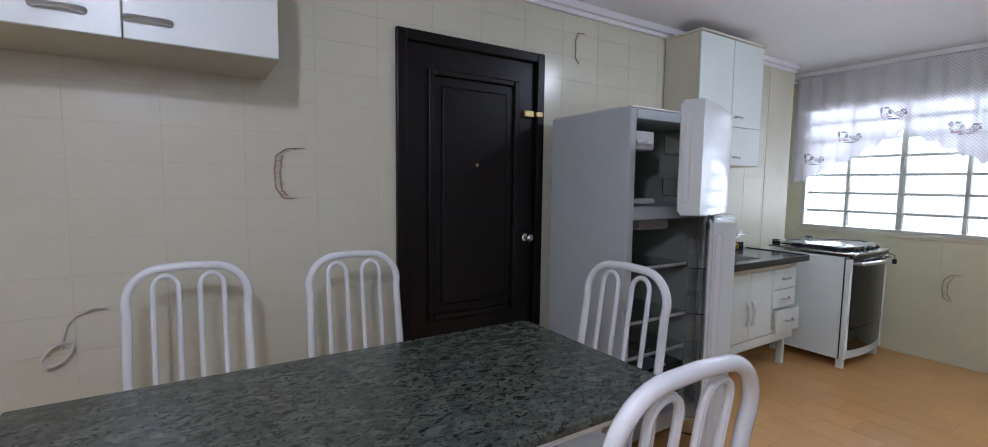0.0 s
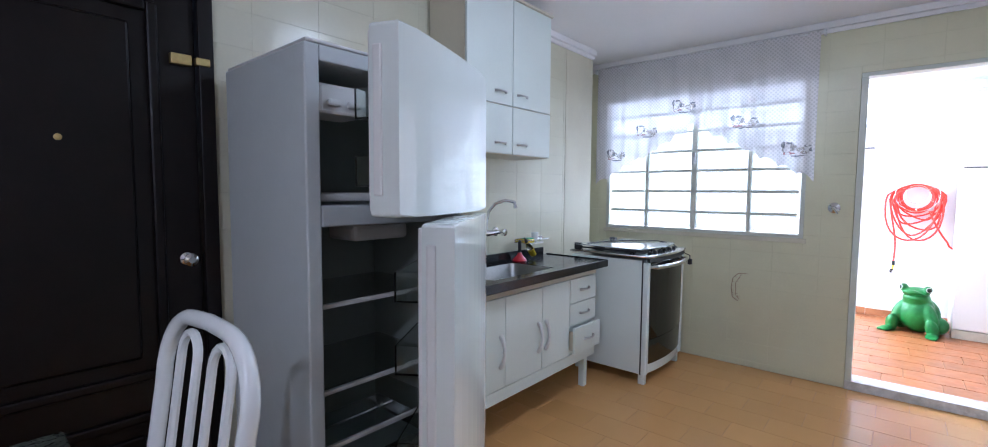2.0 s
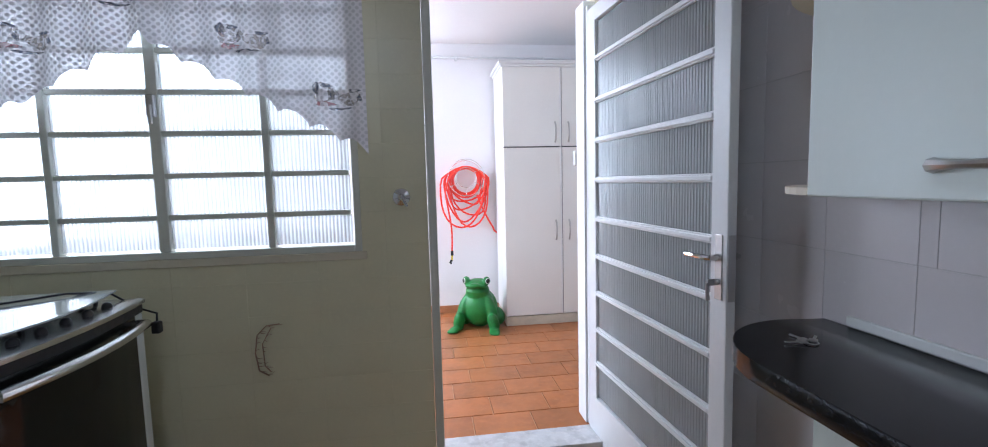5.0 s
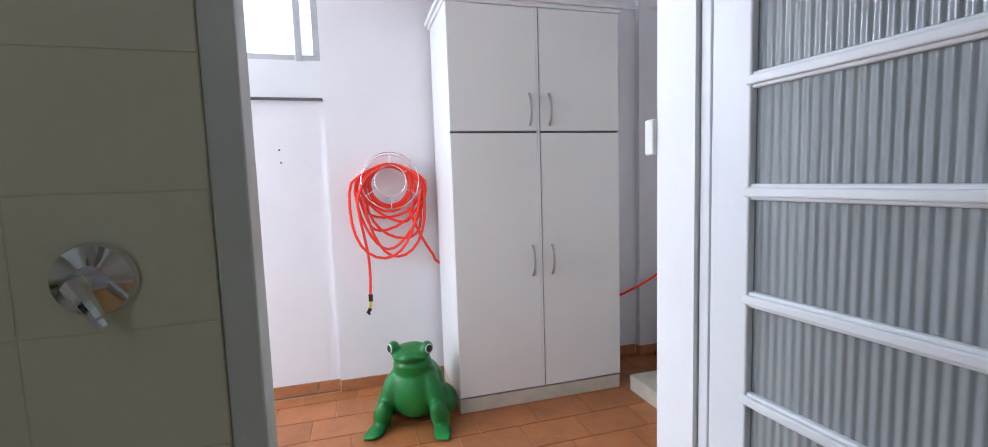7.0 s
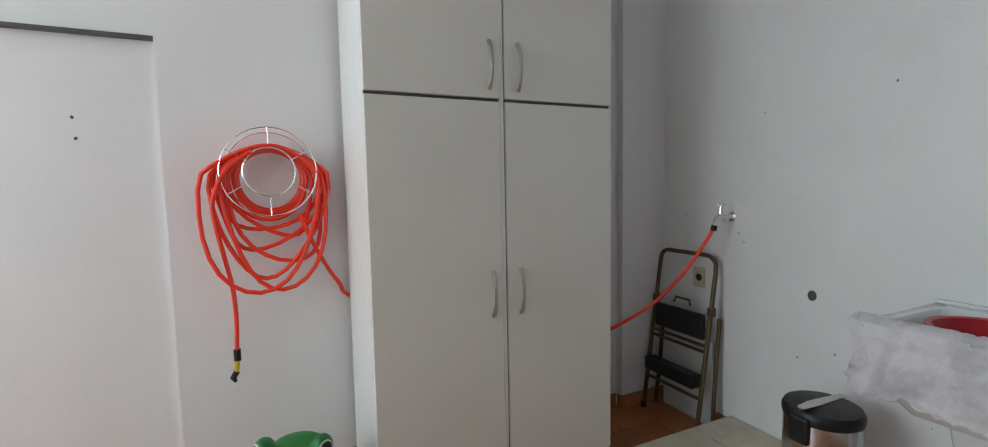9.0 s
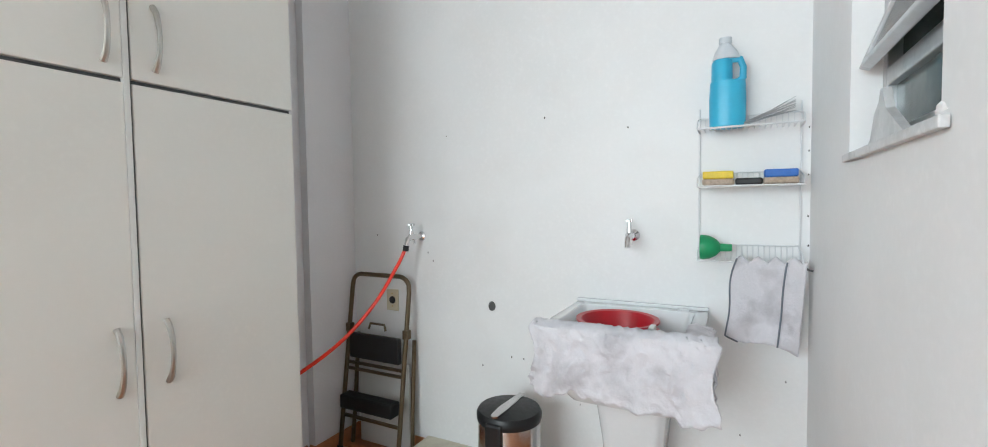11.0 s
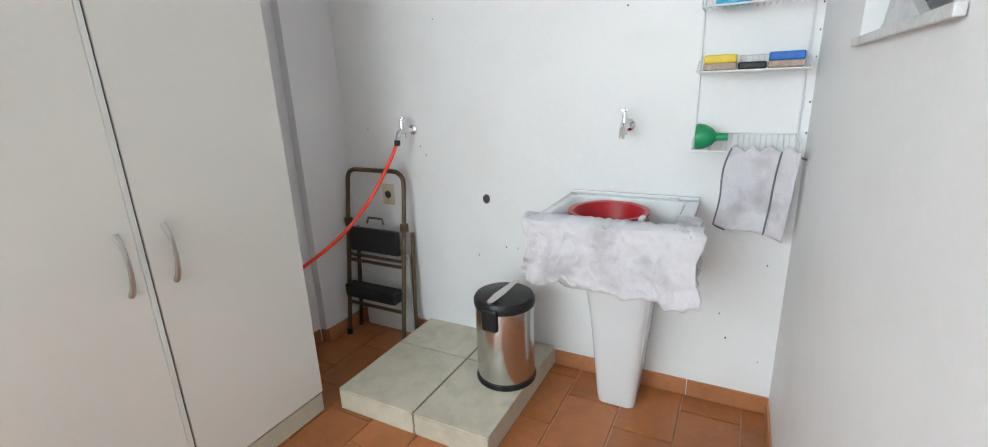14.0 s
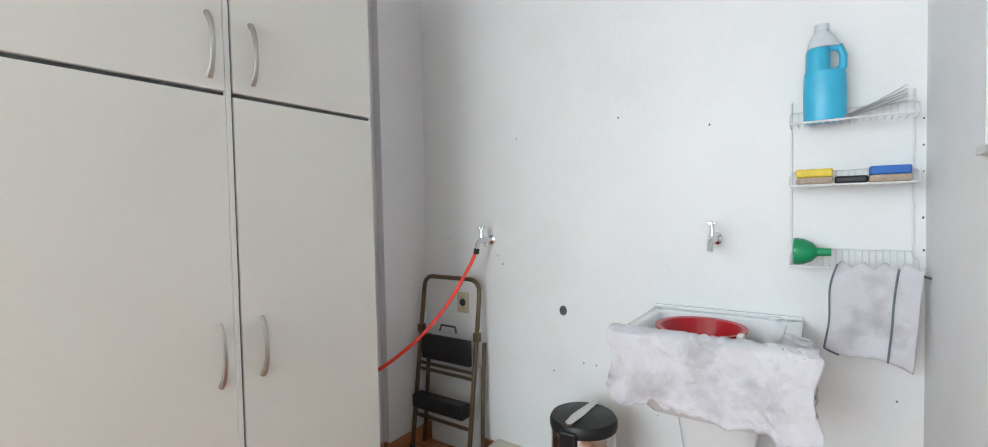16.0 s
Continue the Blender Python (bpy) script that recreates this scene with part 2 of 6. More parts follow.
def fluted_glass(name, tint, rough, pitch, along, clear, milk=0.0):
    """Ribbed glass: a glossy sheet that lets light through, part of it scattered, with upright ribs."""
    m = bpy.data.materials.new(name)
    m.use_nodes = True
    nt = m.node_tree
    N, L = nt.nodes.new, nt.links.new
    for n in list(nt.nodes):
        nt.nodes.remove(n)
    out, add, mixa = N("ShaderNodeOutputMaterial"), N("ShaderNodeMixShader"), N("ShaderNodeMixShader")
    gloss, thin, soft = N("ShaderNodeBsdfGlossy"), N("ShaderNodeBsdfRefraction"), N("ShaderNodeBsdfTranslucent")
    geo, sep, mul, sn, bp, fr = (N("ShaderNode" + k) for k in ("NewGeometry", "SeparateXYZ", "Math", "Math", "Bump", "Fresnel"))
    L(geo.outputs["Position"], sep.inputs[0])
    mul.operation, sn.operation = "MULTIPLY", "SINE"
    mul.inputs[1].default_value = math.tau / pitch
    L(sep.outputs[along], mul.inputs[0])
    L(mul.outputs[0], sn.inputs[0])
    bp.inputs["Strength"].default_value, bp.inputs["Distance"].default_value = 0.6, 0.003
    L(sn.outputs[0], bp.inputs["Height"])
    for s in (gloss, thin, soft):
        L(bp.outputs[0], s.inputs["Normal"])
    gloss.inputs["Roughness"].default_value = 0.08
    thin.inputs["Color"].default_value, thin.inputs["Roughness"].default_value, thin.inputs["IOR"].default_value = (*tint, 1), rough, 1.05
    soft.inputs["Color"].default_value = (*tint, 1)
    fr.inputs["IOR"].default_value = 1.5
    mixa.inputs[0].default_value = clear
    L(soft.outputs[0], mixa.inputs[1])
    L(thin.outputs[0], mixa.inputs[2])
    body = mixa.outputs[0]
    if milk > 0:
        white, mm = N("ShaderNodeBsdfDiffuse"), N("ShaderNodeMixShader")
        white.inputs[0].default_value = (*tint, 1)
        L(bp.outputs[0], white.inputs["Normal"])
        mm.inputs[0].default_value = milk
        L(body, mm.inputs[1])
        L(white.outputs[0], mm.inputs[2])
        body = mm.outputs[0]
    L(fr.outputs[0], add.inputs[0])
    L(body, add.inputs[1])
    L(gloss.outputs[0], add.inputs[2])
    L(add.outputs[0], out.inputs[0])
    return m


FLUTEX = fluted_glass("ribbed_window_glass", (0.60, 0.615, 0.62), 0.25, 0.016, "X", 0.6)
FLUTEY = fluted_glass("ribbed_door_glass", (0.82, 0.86, 0.87), 0.12, 0.016, "Y", 0.85, 0.28)


def lace(name):
    """Thin white net: threads scatter light, the holes between them let it pass."""
    m = bpy.data.materials.new(name)
    m.use_nodes = True
    nt = m.node_tree
    N, L = nt.nodes.new, nt.links.new
    for n in list(nt.nodes):
        nt.nodes.remove(n)
    out, mixa, mixb = N("ShaderNodeOutputMaterial"), N("ShaderNodeMixShader"), N("ShaderNodeMixShader")
    hole, soft, dif = N("ShaderNodeBsdfTransparent"), N("ShaderNodeBsdfTranslucent"), N("ShaderNodeBsdfDiffuse")
    dif.inputs[0].default_value = (0.93, 0.90, 0.92, 1)
    mixb.inputs[0].default_value = 0.62
    L(soft.outputs[0], mixb.inputs[1])
    L(dif.outputs[0], mixb.inputs[2])
    geo, sep = N("ShaderNodeNewGeometry"), N("ShaderNodeSeparateXYZ")
    L(geo.outputs["Position"], sep.inputs[0])
    waves = []
    for a, b in (("X", "Z"),):
        for sign in (1, -1):
            mx, mz, ad, si = (N("ShaderNodeMath") for _ in range(4))
            mx.operation = mz.operation = "MULTIPLY"
            ad.operation, si.operation = "ADD", "SINE"
            mx.inputs[1].default_value, mz.inputs[1].default_value = math.pi / 0.029, math.pi / 0.029 * sign
            L(sep.outputs[a], mx.inputs[0])
            L(sep.outputs[b], mz.inputs[0])
            L(mx.outputs[0], ad.inputs[0])
            L(mz.outputs[0], ad.inputs[1])
            L(ad.outputs[0], si.inputs[0])
            waves.append(si.outputs[0])
    pr, rg, nz, mn = N("ShaderNodeMath"), N("ShaderNodeMapRange"), N("ShaderNodeTexNoise"), N("ShaderNodeMath")
    pr.operation, mn.operation = "MULTIPLY", "ABSOLUTE"
    L(waves[0], pr.inputs[0])
    L(waves[1], pr.inputs[1])
    L(pr.outputs[0], mn.inputs[0])
    rg.inputs["From Min"].default_value, rg.inputs["From Max"].default_value = 0.42, 0.56
    rg.inputs["To Min"].default_value, rg.inputs["To Max"].default_value = 0.93, 0.99
    dot = N("ShaderNodeMix")
    dot.data_type = "RGBA"
    dot.inputs["A"].default_value, dot.inputs["B"].default_value = (0.56, 0.535, 0.56, 1), (0.06, 0.06, 0.07, 1)
    thick = N("ShaderNodeMapRange")
    thick.inputs["From Min"].default_value, thick.inputs["From Max"].default_value = 0.42, 0.56
    L(mn.outputs[0], thick.inputs["Value"])
    L(thick.outputs[0], dot.inputs["Factor"])
    L(dot.outputs["Result"], soft.inputs[0])
    L(mn.outputs[0], rg.inputs["Value"])
    nz.inputs["Scale"].default_value = 9
    L(geo.outputs["Position"], nz.inputs["Vector"])
    ad2 = N("ShaderNodeMapRange")
    ad2.inputs["From Min"].default_value, ad2.inputs["From Max"].default_value = 0.35, 0.65
    ad2.inputs["To Min"].default_value, ad2.inputs["To Max"].default_value = 0.94, 1.0
    L(nz.outputs["Fac"], ad2.inputs["Value"])
    fin = N("ShaderNodeMath")
    fin.operation = "MULTIPLY"
    L(rg.outputs[0], fin.inputs[0])
    L(ad2.outputs[0], fin.inputs[1])
    L(fin.outputs[0], mixa.inputs[0])
    L(hole.outputs[0], mixa.inputs[1])
    L(mixb.outputs[0], mixa.inputs[2])
    L(mixa.outputs[0], out.inputs[0])
    return m


LACE = lace("white_lace_net")
# pale base and low transmission put the window's reflection into the lid's colour
LIDGLASS = mat("lid_glass_pale_for_reflection", (0.62, 0.68, 0.68), 0.05, spread=0.04, scale=4, coat=0.8)
LIDGLASS.node_tree.nodes["Principled BSDF"].inputs["Transmission Weight"].default_value = 0.35
THINGLASS = clear_glass("thin_clear_glass", (0.9, 0.95, 0.93), 0.02)

HOSE = mat("red_orange_hose", (0.93, 0.035, 0.010), 0.3, spread=0.08, scale=30, coat=0.3)
BRONZE = mat("bronze_brown_tube", (0.13, 0.09, 0.05), 0.35, 0.6, spread=0.25, scale=30)
BLUELIQ = mat("blue_bottle_plastic", (0.05, 0.45, 0.68), 0.3, spread=0.08, scale=12)
CLOUDY = mat("cloudy_plastic", (0.62, 0.66, 0.70), 0.35, spread=0.05, scale=20)
CERAMIC = mat("white_ceramic", (0.76, 0.78, 0.80), 0.15, spread=0.03, scale=6, coat=0.5)
RAG = mat("grey_white_rag", (0.66, 0.645, 0.68), 0.95, spread=0.07, scale=5, fine=160, bump=0.55, bump_scale=160, stain=(0.30, 0.285, 0.31), stain_amount=0.55, stain_scale=11)
RAGEDGE = mat("grey_hem_stitch", (0.16, 0.18, 0.21), 0.9)
BEIGETILE = mat("beige_platform_tile", (0.61, 0.565, 0.455), 0.3, spread=0.14, scale=9, fine=40, stain=(0.38, 0.35, 0.28), stain_amount=0.4, stain_scale=11, per_piece=0.03)
DARKGROUT = mat("dark_grout", (0.20, 0.18, 0.15), 0.85, spread=0.25, scale=20)
SKIRT = mat("terracotta_skirting", (0.46, 0.19, 0.08), 0.4, spread=0.22, scale=8, per_piece=0.08, bump=0.1, bump_scale=30)
DARKRAIL = mat("dark_rail_and_gap_shade", (0.09, 0.09, 0.09), 0.5, spread=0.2, scale=30)
ALU = mat("aluminium", (0.55, 0.56, 0.57), 0.35, 0.9, spread=0.1, scale=30)
IVORY = mat("ivory_plastic", (0.58, 0.52, 0.38), 0.4, spread=0.05, scale=20)
BOARD = mat("white_board", (0.62, 0.62, 0.60), 0.5, spread=0.05, scale=8)
SPECK = mat("wall_speck", (0.10, 0.09, 0.09), 0.9)


def frog_paint(name, eyes):
    """Green paint with white-rimmed dark eyes, placed on the statue itself."""
    m = mat(name, (0.012, 0.20, 0.035), 0.42, spread=0.35, scale=7, fine=40, bump=0.25, bump_scale=45)
    nt = m.node_tree
    N, L, b = nt.nodes.new, nt.links.new, nt.nodes["Principled BSDF"]
    col = b.inputs["Base Color"].links[0].from_socket
    co = N("ShaderNodeTexCoord")
    for radius, c in ((0.024, (0.55, 0.60, 0.52)), (0.019, (0.01, 0.014, 0.01))):
        for e in eyes:
            d, lt, x = N("ShaderNodeVectorMath"), N("ShaderNodeMath"), N("ShaderNodeMix")
            d.operation, lt.operation, x.data_type = "DISTANCE", "LESS_THAN", "RGBA"
            L(co.outputs["Object"], d.inputs[0])
            d.inputs[1].default_value = e
            L(d.outputs["Value"], lt.inputs[0])
            lt.inputs[1].default_value = radius
            L(lt.outputs[0], x.inputs["Factor"])
            L(col, x.inputs["A"])
            x.inputs["B"].default_value = (*c, 1)
            col = x.outputs["Result"]
    L(col, b.inputs["Base Color"])
    return m
DARKPANE = mat("dark_green_pane", (0.035, 0.06, 0.053), 0.22, spread=0.1, scale=20, spec=0.3)


def glow(name, colour, power):
    m = bpy.data.materials.new(name)
    m.use_nodes = True
    b = m.node_tree.nodes["Principled BSDF"]
    b.inputs["Base Color"].default_value = (0, 0, 0, 1)
    b.inputs["Emission Color"].default_value, b.inputs["Emission Strength"].default_value = (*colour, 1), power
    return m


HAZE = glow("overcast_sky", (0.95, 0.98, 1.0), 4.0)

# ---- building helpers ----
def part(name, bm, material, parent=None, label="", smooth=False):
    me = bpy.data.meshes.new(name)
    bmesh.ops.recalc_face_normals(bm, faces=bm.faces)
    bm.to_mesh(me)
    bm.free()
    me.materials.append(material)
    if smooth:
        for p in me.polygons:
            p.use_smooth = True
        me.set_sharp_from_angle(angle=radians(38))
    ob = new(name, me)
    if parent is not None:
        ob.parent = parent
    if label:
        tagged(ob, label)
    return ob


def thing(name, label, category, x=0, y=0, z=0, rz=0, group=""):
    ob = new(name)
    ob.empty_display_size = 0.05
    ob.matrix_world = pose(x, y, z, 0, 0, rz)
    return tagged(ob, label, category, group)


def add_box(bm, x0, x1, y0, y1, z0, z1, bevel=0.0, seg=2):
    r = bmesh.ops.create_cube(bm, size=1)
    vs = r["verts"]
    bmesh.ops.scale(bm, vec=(x1 - x0, y1 - y0, z1 - z0), verts=vs)
    bmesh.ops.translate(bm, vec=((x0 + x1) / 2, (y0 + y1) / 2, (z0 + z1) / 2), verts=vs)
    if bevel > 0:
        es = list({e for v in vs for e in v.link_edges})
        bmesh.ops.bevel(bm, geom=es, offset=bevel, segments=seg, affect="EDGES", profile=0.5)
    return bm


def box(x0, x1, y0, y1, z0, z1, bevel=0.0, seg=2):
    return add_box(bmesh.new(), x0, x1, y0, y1, z0, z1, bevel, seg)


def boxes(*rows, bevel=0.0):
    bm = bmesh.new()
    for r in rows:
        add_box(bm, *r, bevel=bevel)
    return bm


def add_tube(bm, pts, radius, sides=10, closed=False, flat=1.0):
    """A round bar along pts; radius may be a list; flat squeezes it across."""
    pts = [Vector(p) for p in pts]
    n = len(pts)
    rad = radius if isinstance(radius, (list, tuple)) else [radius] * n
    up = None
    rings = []
    for i, p in enumerate(pts):
        a = pts[(i - 1) % n] if (closed or i > 0) else p
        c = pts[(i + 1) % n] if (closed or i < n - 1) else p
        d = (c - a).normalized()
        if up is None:
            up = Vector((0, 0, 1)) if abs(d.z) < 0.9 else Vector((1, 0, 0))
        side = d.cross(up).normalized()
        up = side.cross(d).normalized()
        rings.append([bm.verts.new(p + rad[i] * (math.cos(k * math.tau / sides) * side + flat * math.sin(k * math.tau / sides) * up)) for k in range(sides)])
    for i in range(n if closed else n - 1):
        a, c = rings[i], rings[(i + 1) % n]
        for k in range(sides):
            bm.faces.new((a[k], a[(k + 1) % sides], c[(k + 1) % sides], c[k]))
    if not closed:
        bm.faces.new(rings[0])
        bm.faces.new(rings[-1])
    return bm


def tube(pts, radius, sides=10, closed=False, flat=1.0):
    return add_tube(bmesh.new(), pts, radius, sides, closed, flat)


def add_lathe(bm, prof, x=0.0, y=0.0, sides=28, squash=1.0):
    """A turned solid: prof holds (radius, z) rows."""
    rings = [[bm.verts.new((x + r * math.cos(k * math.tau / sides), y + squash * r * math.sin(k * math.tau / sides), z)) for k in range(sides)] for r, z in prof]
    for a, c in zip(rings, rings[1:]):
        for k in range(sides):
            bm.faces.new((a[k], a[(k + 1) % sides], c[(k + 1) % sides], c[k]))
    bm.faces.new(rings[0])
    bm.faces.new(rings[-1])
    return bm


def lathe(prof, x=0.0, y=0.0, sides=28, squash=1.0):
    return add_lathe(bmesh.new(), prof, x, y, sides, squash)


def arc(cx, cz, r, a0, a1, n, y=0.0, axis="y"):
    out = []
    for i in range(n + 1):
        a = radians(a0 + (a1 - a0) * i / n)
        u, v = cx + r * math.cos(a), cz + r * math.sin(a)
        out.append((u, y, v) if axis == "y" else (y, u, v) if axis == "x" else (u, v, y))
    return out


def moved(bm, m):
    bmesh.ops.transform(bm, matrix=m, verts=bm.verts)
    return bm


def prism(outline, z0, z1, bevel=0.0, seg=2):
    """A flat slab of the given outline (x, y)."""
    bm = bmesh.new()
    lo = [bm.verts.new((x, y, z0)) for x, y in outline]
    hi = [bm.verts.new((x, y, z1)) for x, y in outline]
    n = len(outline)
    bm.faces.new(lo[::-1])
    top = bm.faces.new(hi)
    for i in range(n):
        bm.faces.new((lo[i], lo[(i + 1) % n], hi[(i + 1) % n], hi[i]))
    if bevel > 0:
        es = [e for e in bm.edges if abs(e.verts[0].co.z - e.verts[1].co.z) < 1e-6]
        bmesh.ops.bevel(bm, geom=es, offset=bevel, segments=seg, affect="EDGES", profile=0.5)
    return bm


def structure(name, bm, material, label, category):
    return tagged(part(name, bm, material), label, category, kind="structure")


# ---- shell of the two rooms ----
FK = -0.05                        # the kitchen floor lies a little lower than the laundry
WINX0, WINX1, WINZ0, WINZ1 = -0.07, 1.545, 1.01, 2.20
DX0, DX1, DZ1 = 1.878, 2.655, 2.15
YT = 0.10                         # the thin wall between kitchen window and laundry
structure("floor_kitchen", box(-0.6, XC + 0.15, YK - 0.1, 0.0, -0.2, FK - 0.0015), TGROUT, "orange-tan tiled kitchen floor", "floor")
structure("floor_laundry", box(XW - 0.1, XE + 0.1, 0.1, YN + 0.1, -0.12, -0.006), LTGROUT, "terracotta tiled laundry floor", "floor")
ADY0, ADY1, ADZ = -4.405, -3.455, 2.20
structure("wall_west", boxes((-0.15, 0.0, YK, ADY0, -0.1, HK), (-0.15, 0.0, ADY1, -0.87, -0.1, HK), (-0.15, 0.0, ADY0, ADY1, ADZ, HK)), GROUT,
          "cream ceramic tiled kitchen wall behind the table", "wall")
structure("pillar_west", boxes((-0.15, 0.004, -0.87, -0.45, -0.1, HK), (-0.6, -0.15, -0.60, -0.45, -0.1, HK)), CREAMPAINT, "cream painted pillar beside the window recess", "wall")
structure("wall_recess", box(-0.6, -0.45, -0.45, 0.0, -0.1, HK), CREAM, "cream tiled side of the window recess", "wall")
structure("wall_north", boxes((-0.6, WINX0, 0.0, YT, -0.1, HK), (WINX1, DX0 - 0.04, 0.0, YT, -0.1, HK), (DX1 + 0.04, XC, 0.0, YS, -0.1, HK),
                             (WINX0, WINX1, 0.0, YT, -0.1, WINZ0), (WINX0, WINX1, 0.0, YT, WINZ1, HK), (DX0 - 0.04, DX1 + 0.04, 0.0, YT, DZ1 + 0.03, HK)), OGROUT,
          "cream painted kitchen wall round the window and the doorway", "wall")
structure("wall_east", box(XC, XC + 0.15, YK, 0.0, -0.1, HK), LGROUT, "pale tiled kitchen wall behind the cabinets", "wall")
structure("wall_south", box(-0.15, XC + 0.15, YK - 0.15, YK, -0.1, HK), CREAMPAINT, "plain cream rear kitchen wall", "wall")
structure("ceiling_kitchen", box(-0.6, XC + 0.15, YK - 0.15, YT - 0.002, HK, HK + 0.12), CEILW, "white plaster kitchen ceiling", "ceiling")
# laundry
structure("wall_laundry_north", box(1.84, XE + 0.15, YN, YN + 0.15, 0, HL), PINKP, "white painted laundry wall with the hose reel", "wall")
structure("wall_laundry_pier", boxes((3.95, XE, 2.35, YN, 0, HL), (3.545, 3.95, 2.395, YN, 0, HL)), PINKP, "white painted pier in the laundry corner", "wall")
structure("wall_laundry_low", box(XW, 1.84, YN + 0.03, YN + 0.15, 0, 1.845), PINKP, "white painted low laundry wall under the glazing", "wall")
structure("wall_laundry_band", box(XW, 1.84, YN + 0.015, YN + 0.12, 1.858, 2.08), WHITEP, "bright white band above the dark rail", "wall")
structure("glazing_lintel", box(XW, 1.84, YN + 0.03, YN + 0.15, 2.56, HL), PINKP, "white lintel over the high glazing", "wall")
structure("wall_laundry_east", box(XE, XE + 0.15, YS - 0.15, YN, 0, HL), WHITEP, "white painted laundry wall with the taps", "wall")
W2X0, W2X1, W2Z0, W2Z1 = 3.10, 3.63, 1.35, 1.95
structure("wall_laundry_south", boxes((XC, W2X0, YS - 0.29, YS, 0, HL), (W2X1, XE, YS - 0.29, YS, 0, HL), (W2X0, W2X1, YS - 0.29, YS, 0, W2Z0), (W2X0, W2X1, YS - 0.29, YS, W2Z1, HL)), WHITEP,
          "white painted laundry wall with the small window", "wall")
structure("wall_laundry_kitchen_face", boxes((XW, WINX0, YT, YT + 0.004, 0, HL), (WINX1, DX0 - 0.04, YT, YT + 0.004, 0, HL), (DX1 + 0.04, XC, YS, YS + 0.004, 0, HL),
          (WINX0, WINX1, YT, YT + 0.004, 0, WINZ0), (WINX0, WINX1, YT, YT + 0.004, WINZ1, HL), (DX0 - 0.04, DX1 + 0.04, YT, YT + 0.004, DZ1 + 0.03, HL)), WHITEP, "white painted laundry face of the kitchen wall", "wall")
# end wall is out of view; its window opening is added to admit west light
structure("wall_laundry_west", boxes((XW - 0.15, XW, YT, YN + 0.15, 0, 0.9), (XW - 0.15, XW, YT, YN + 0.15, 2.4, HL), (XW - 0.15, XW, YT, 0.45, 0.9, 2.4), (XW - 0.15, XW, 2.35, YN + 0.15, 0.9, 2.4)), WHITEP,
          "unseen white laundry end wall with an assumed window opening", "wall")
structure("ceiling_laundry", box(XW - 0.15, XE + 0.15, YT, YN + 0.15, HL, HL + 0.12), CEILW, "white plaster laundry ceiling", "ceiling")
tagged(part("backdrop_north", box(XW - 0.6, 2.0, YN + 0.75, YN + 0.76, 1.7, 3.4), HAZE), "bright overcast sky beyond the high glazing", "sky", kind="structure")
tagged(part("backdrop_west", box(XW - 1.2, XW - 1.19, YS - 0.8, YN + 0.8, 0.2, 3.4), HAZE), "glowing sky sheet beyond the assumed, unseen end window", "sky", kind="structure")

# ---- kitchen: doors and window ----
def grip(m, length, radius, material, rise=0.028, parent=None, name="handle", flare=1.5):
    """A bowed pull: its ends are thicker than its middle. Along local x, standing out along local z."""
    pts, rad = [], []
    for i in range(11):
        u = i / 10
        pts.append(((u - 0.5) * length, 0, rise * math.sin(math.pi * u) ** 0.6))
        rad.append(radius * (flare - (flare - 1) * math.sin(math.pi * u)))
    return part(name, moved(tube(pts, rad, 8), m), material, parent, smooth=True)


def on_x(x, y, z, up=False):
    """Local x along world y (or z), local z out along +x."""
    return Matrix(((0, 0, 1, x), (0, 1, 0, y), (1, 0, 0, z), (0, 0, 0, 1))) @ (Matrix() if up else pose(0, 0, 0, 0, 0, 90))


def on_mx(x, y, z, up=False):
    """The same, out along -x."""
    return Matrix.Translation((x, y, z)) @ Matrix.Diagonal((-1, 1, 1, 1)) @ on_x(0, 0, 0, up)


def on_my(x, y, z, up=False):
    """Out along -y; along x, or upright."""
    a = Matrix(((1, 0, 0, x), (0, 0, -1, y), (0, 1, 0, z), (0, 0, 0, 1)))
    return a @ (pose(0, 0, 0, 0, 0, 90) if up else Matrix())


# dark panelled door in the tiled wall
door1 = tagged(new("door_1"), "closed dark-stained wooden door with raised panels", "door", kind="structure")
fr = boxes((-0.14, 0.025, ADY0, ADY0 + 0.055, FK, ADZ), (-0.14, 0.025, ADY1 - 0.055, ADY1, FK, ADZ), (-0.14, 0.025, ADY0 + 0.055, ADY1 - 0.055, ADZ - 0.055, ADZ), bevel=0.006)
part("door_frame", fr, DARKWOOD, door1)
part("door_leaf", box(-0.05, -0.005, ADY0 + 0.058, ADY1 - 0.058, FK + 0.01, ADZ - 0.058, 0.004), DARKWOOD, door1)
for z0, z1 in ((0.64, 2.02), (0.06, 0.52)):
    y0, y1 = -4.225, -3.635
    part("panel_moulding", boxes((-0.008, 0.014, y0, y0 + 0.035, z0, z1), (-0.008, 0.014, y1 - 0.035, y1, z0, z1), (-0.008, 0.014, y0 + 0.035, y1 - 0.035, z0, z0 + 0.035),
                                 (-0.008, 0.014, y0 + 0.035, y1 - 0.035, z1 - 0.035, z1), bevel=0.008), DARKWOOD, door1)
    part("raised_panel", box(-0.008, 0.006, y0 + 0.085, y1 - 0.085, z0 + 0.085, z1 - 0.085, 0.01), DARKWOOD, door1)
knob = part("door_knob", moved(lathe([(0.024, 0), (0.024, 0.006), (0.009, 0.012), (0.009, 0.035), (0.022, 0.045), (0.024, 0.06), (0.012, 0.07)], sides=18), pose(-0.006, -3.566, 1.08, 0, 90)), CHROME, door1, "small chrome knob", True)
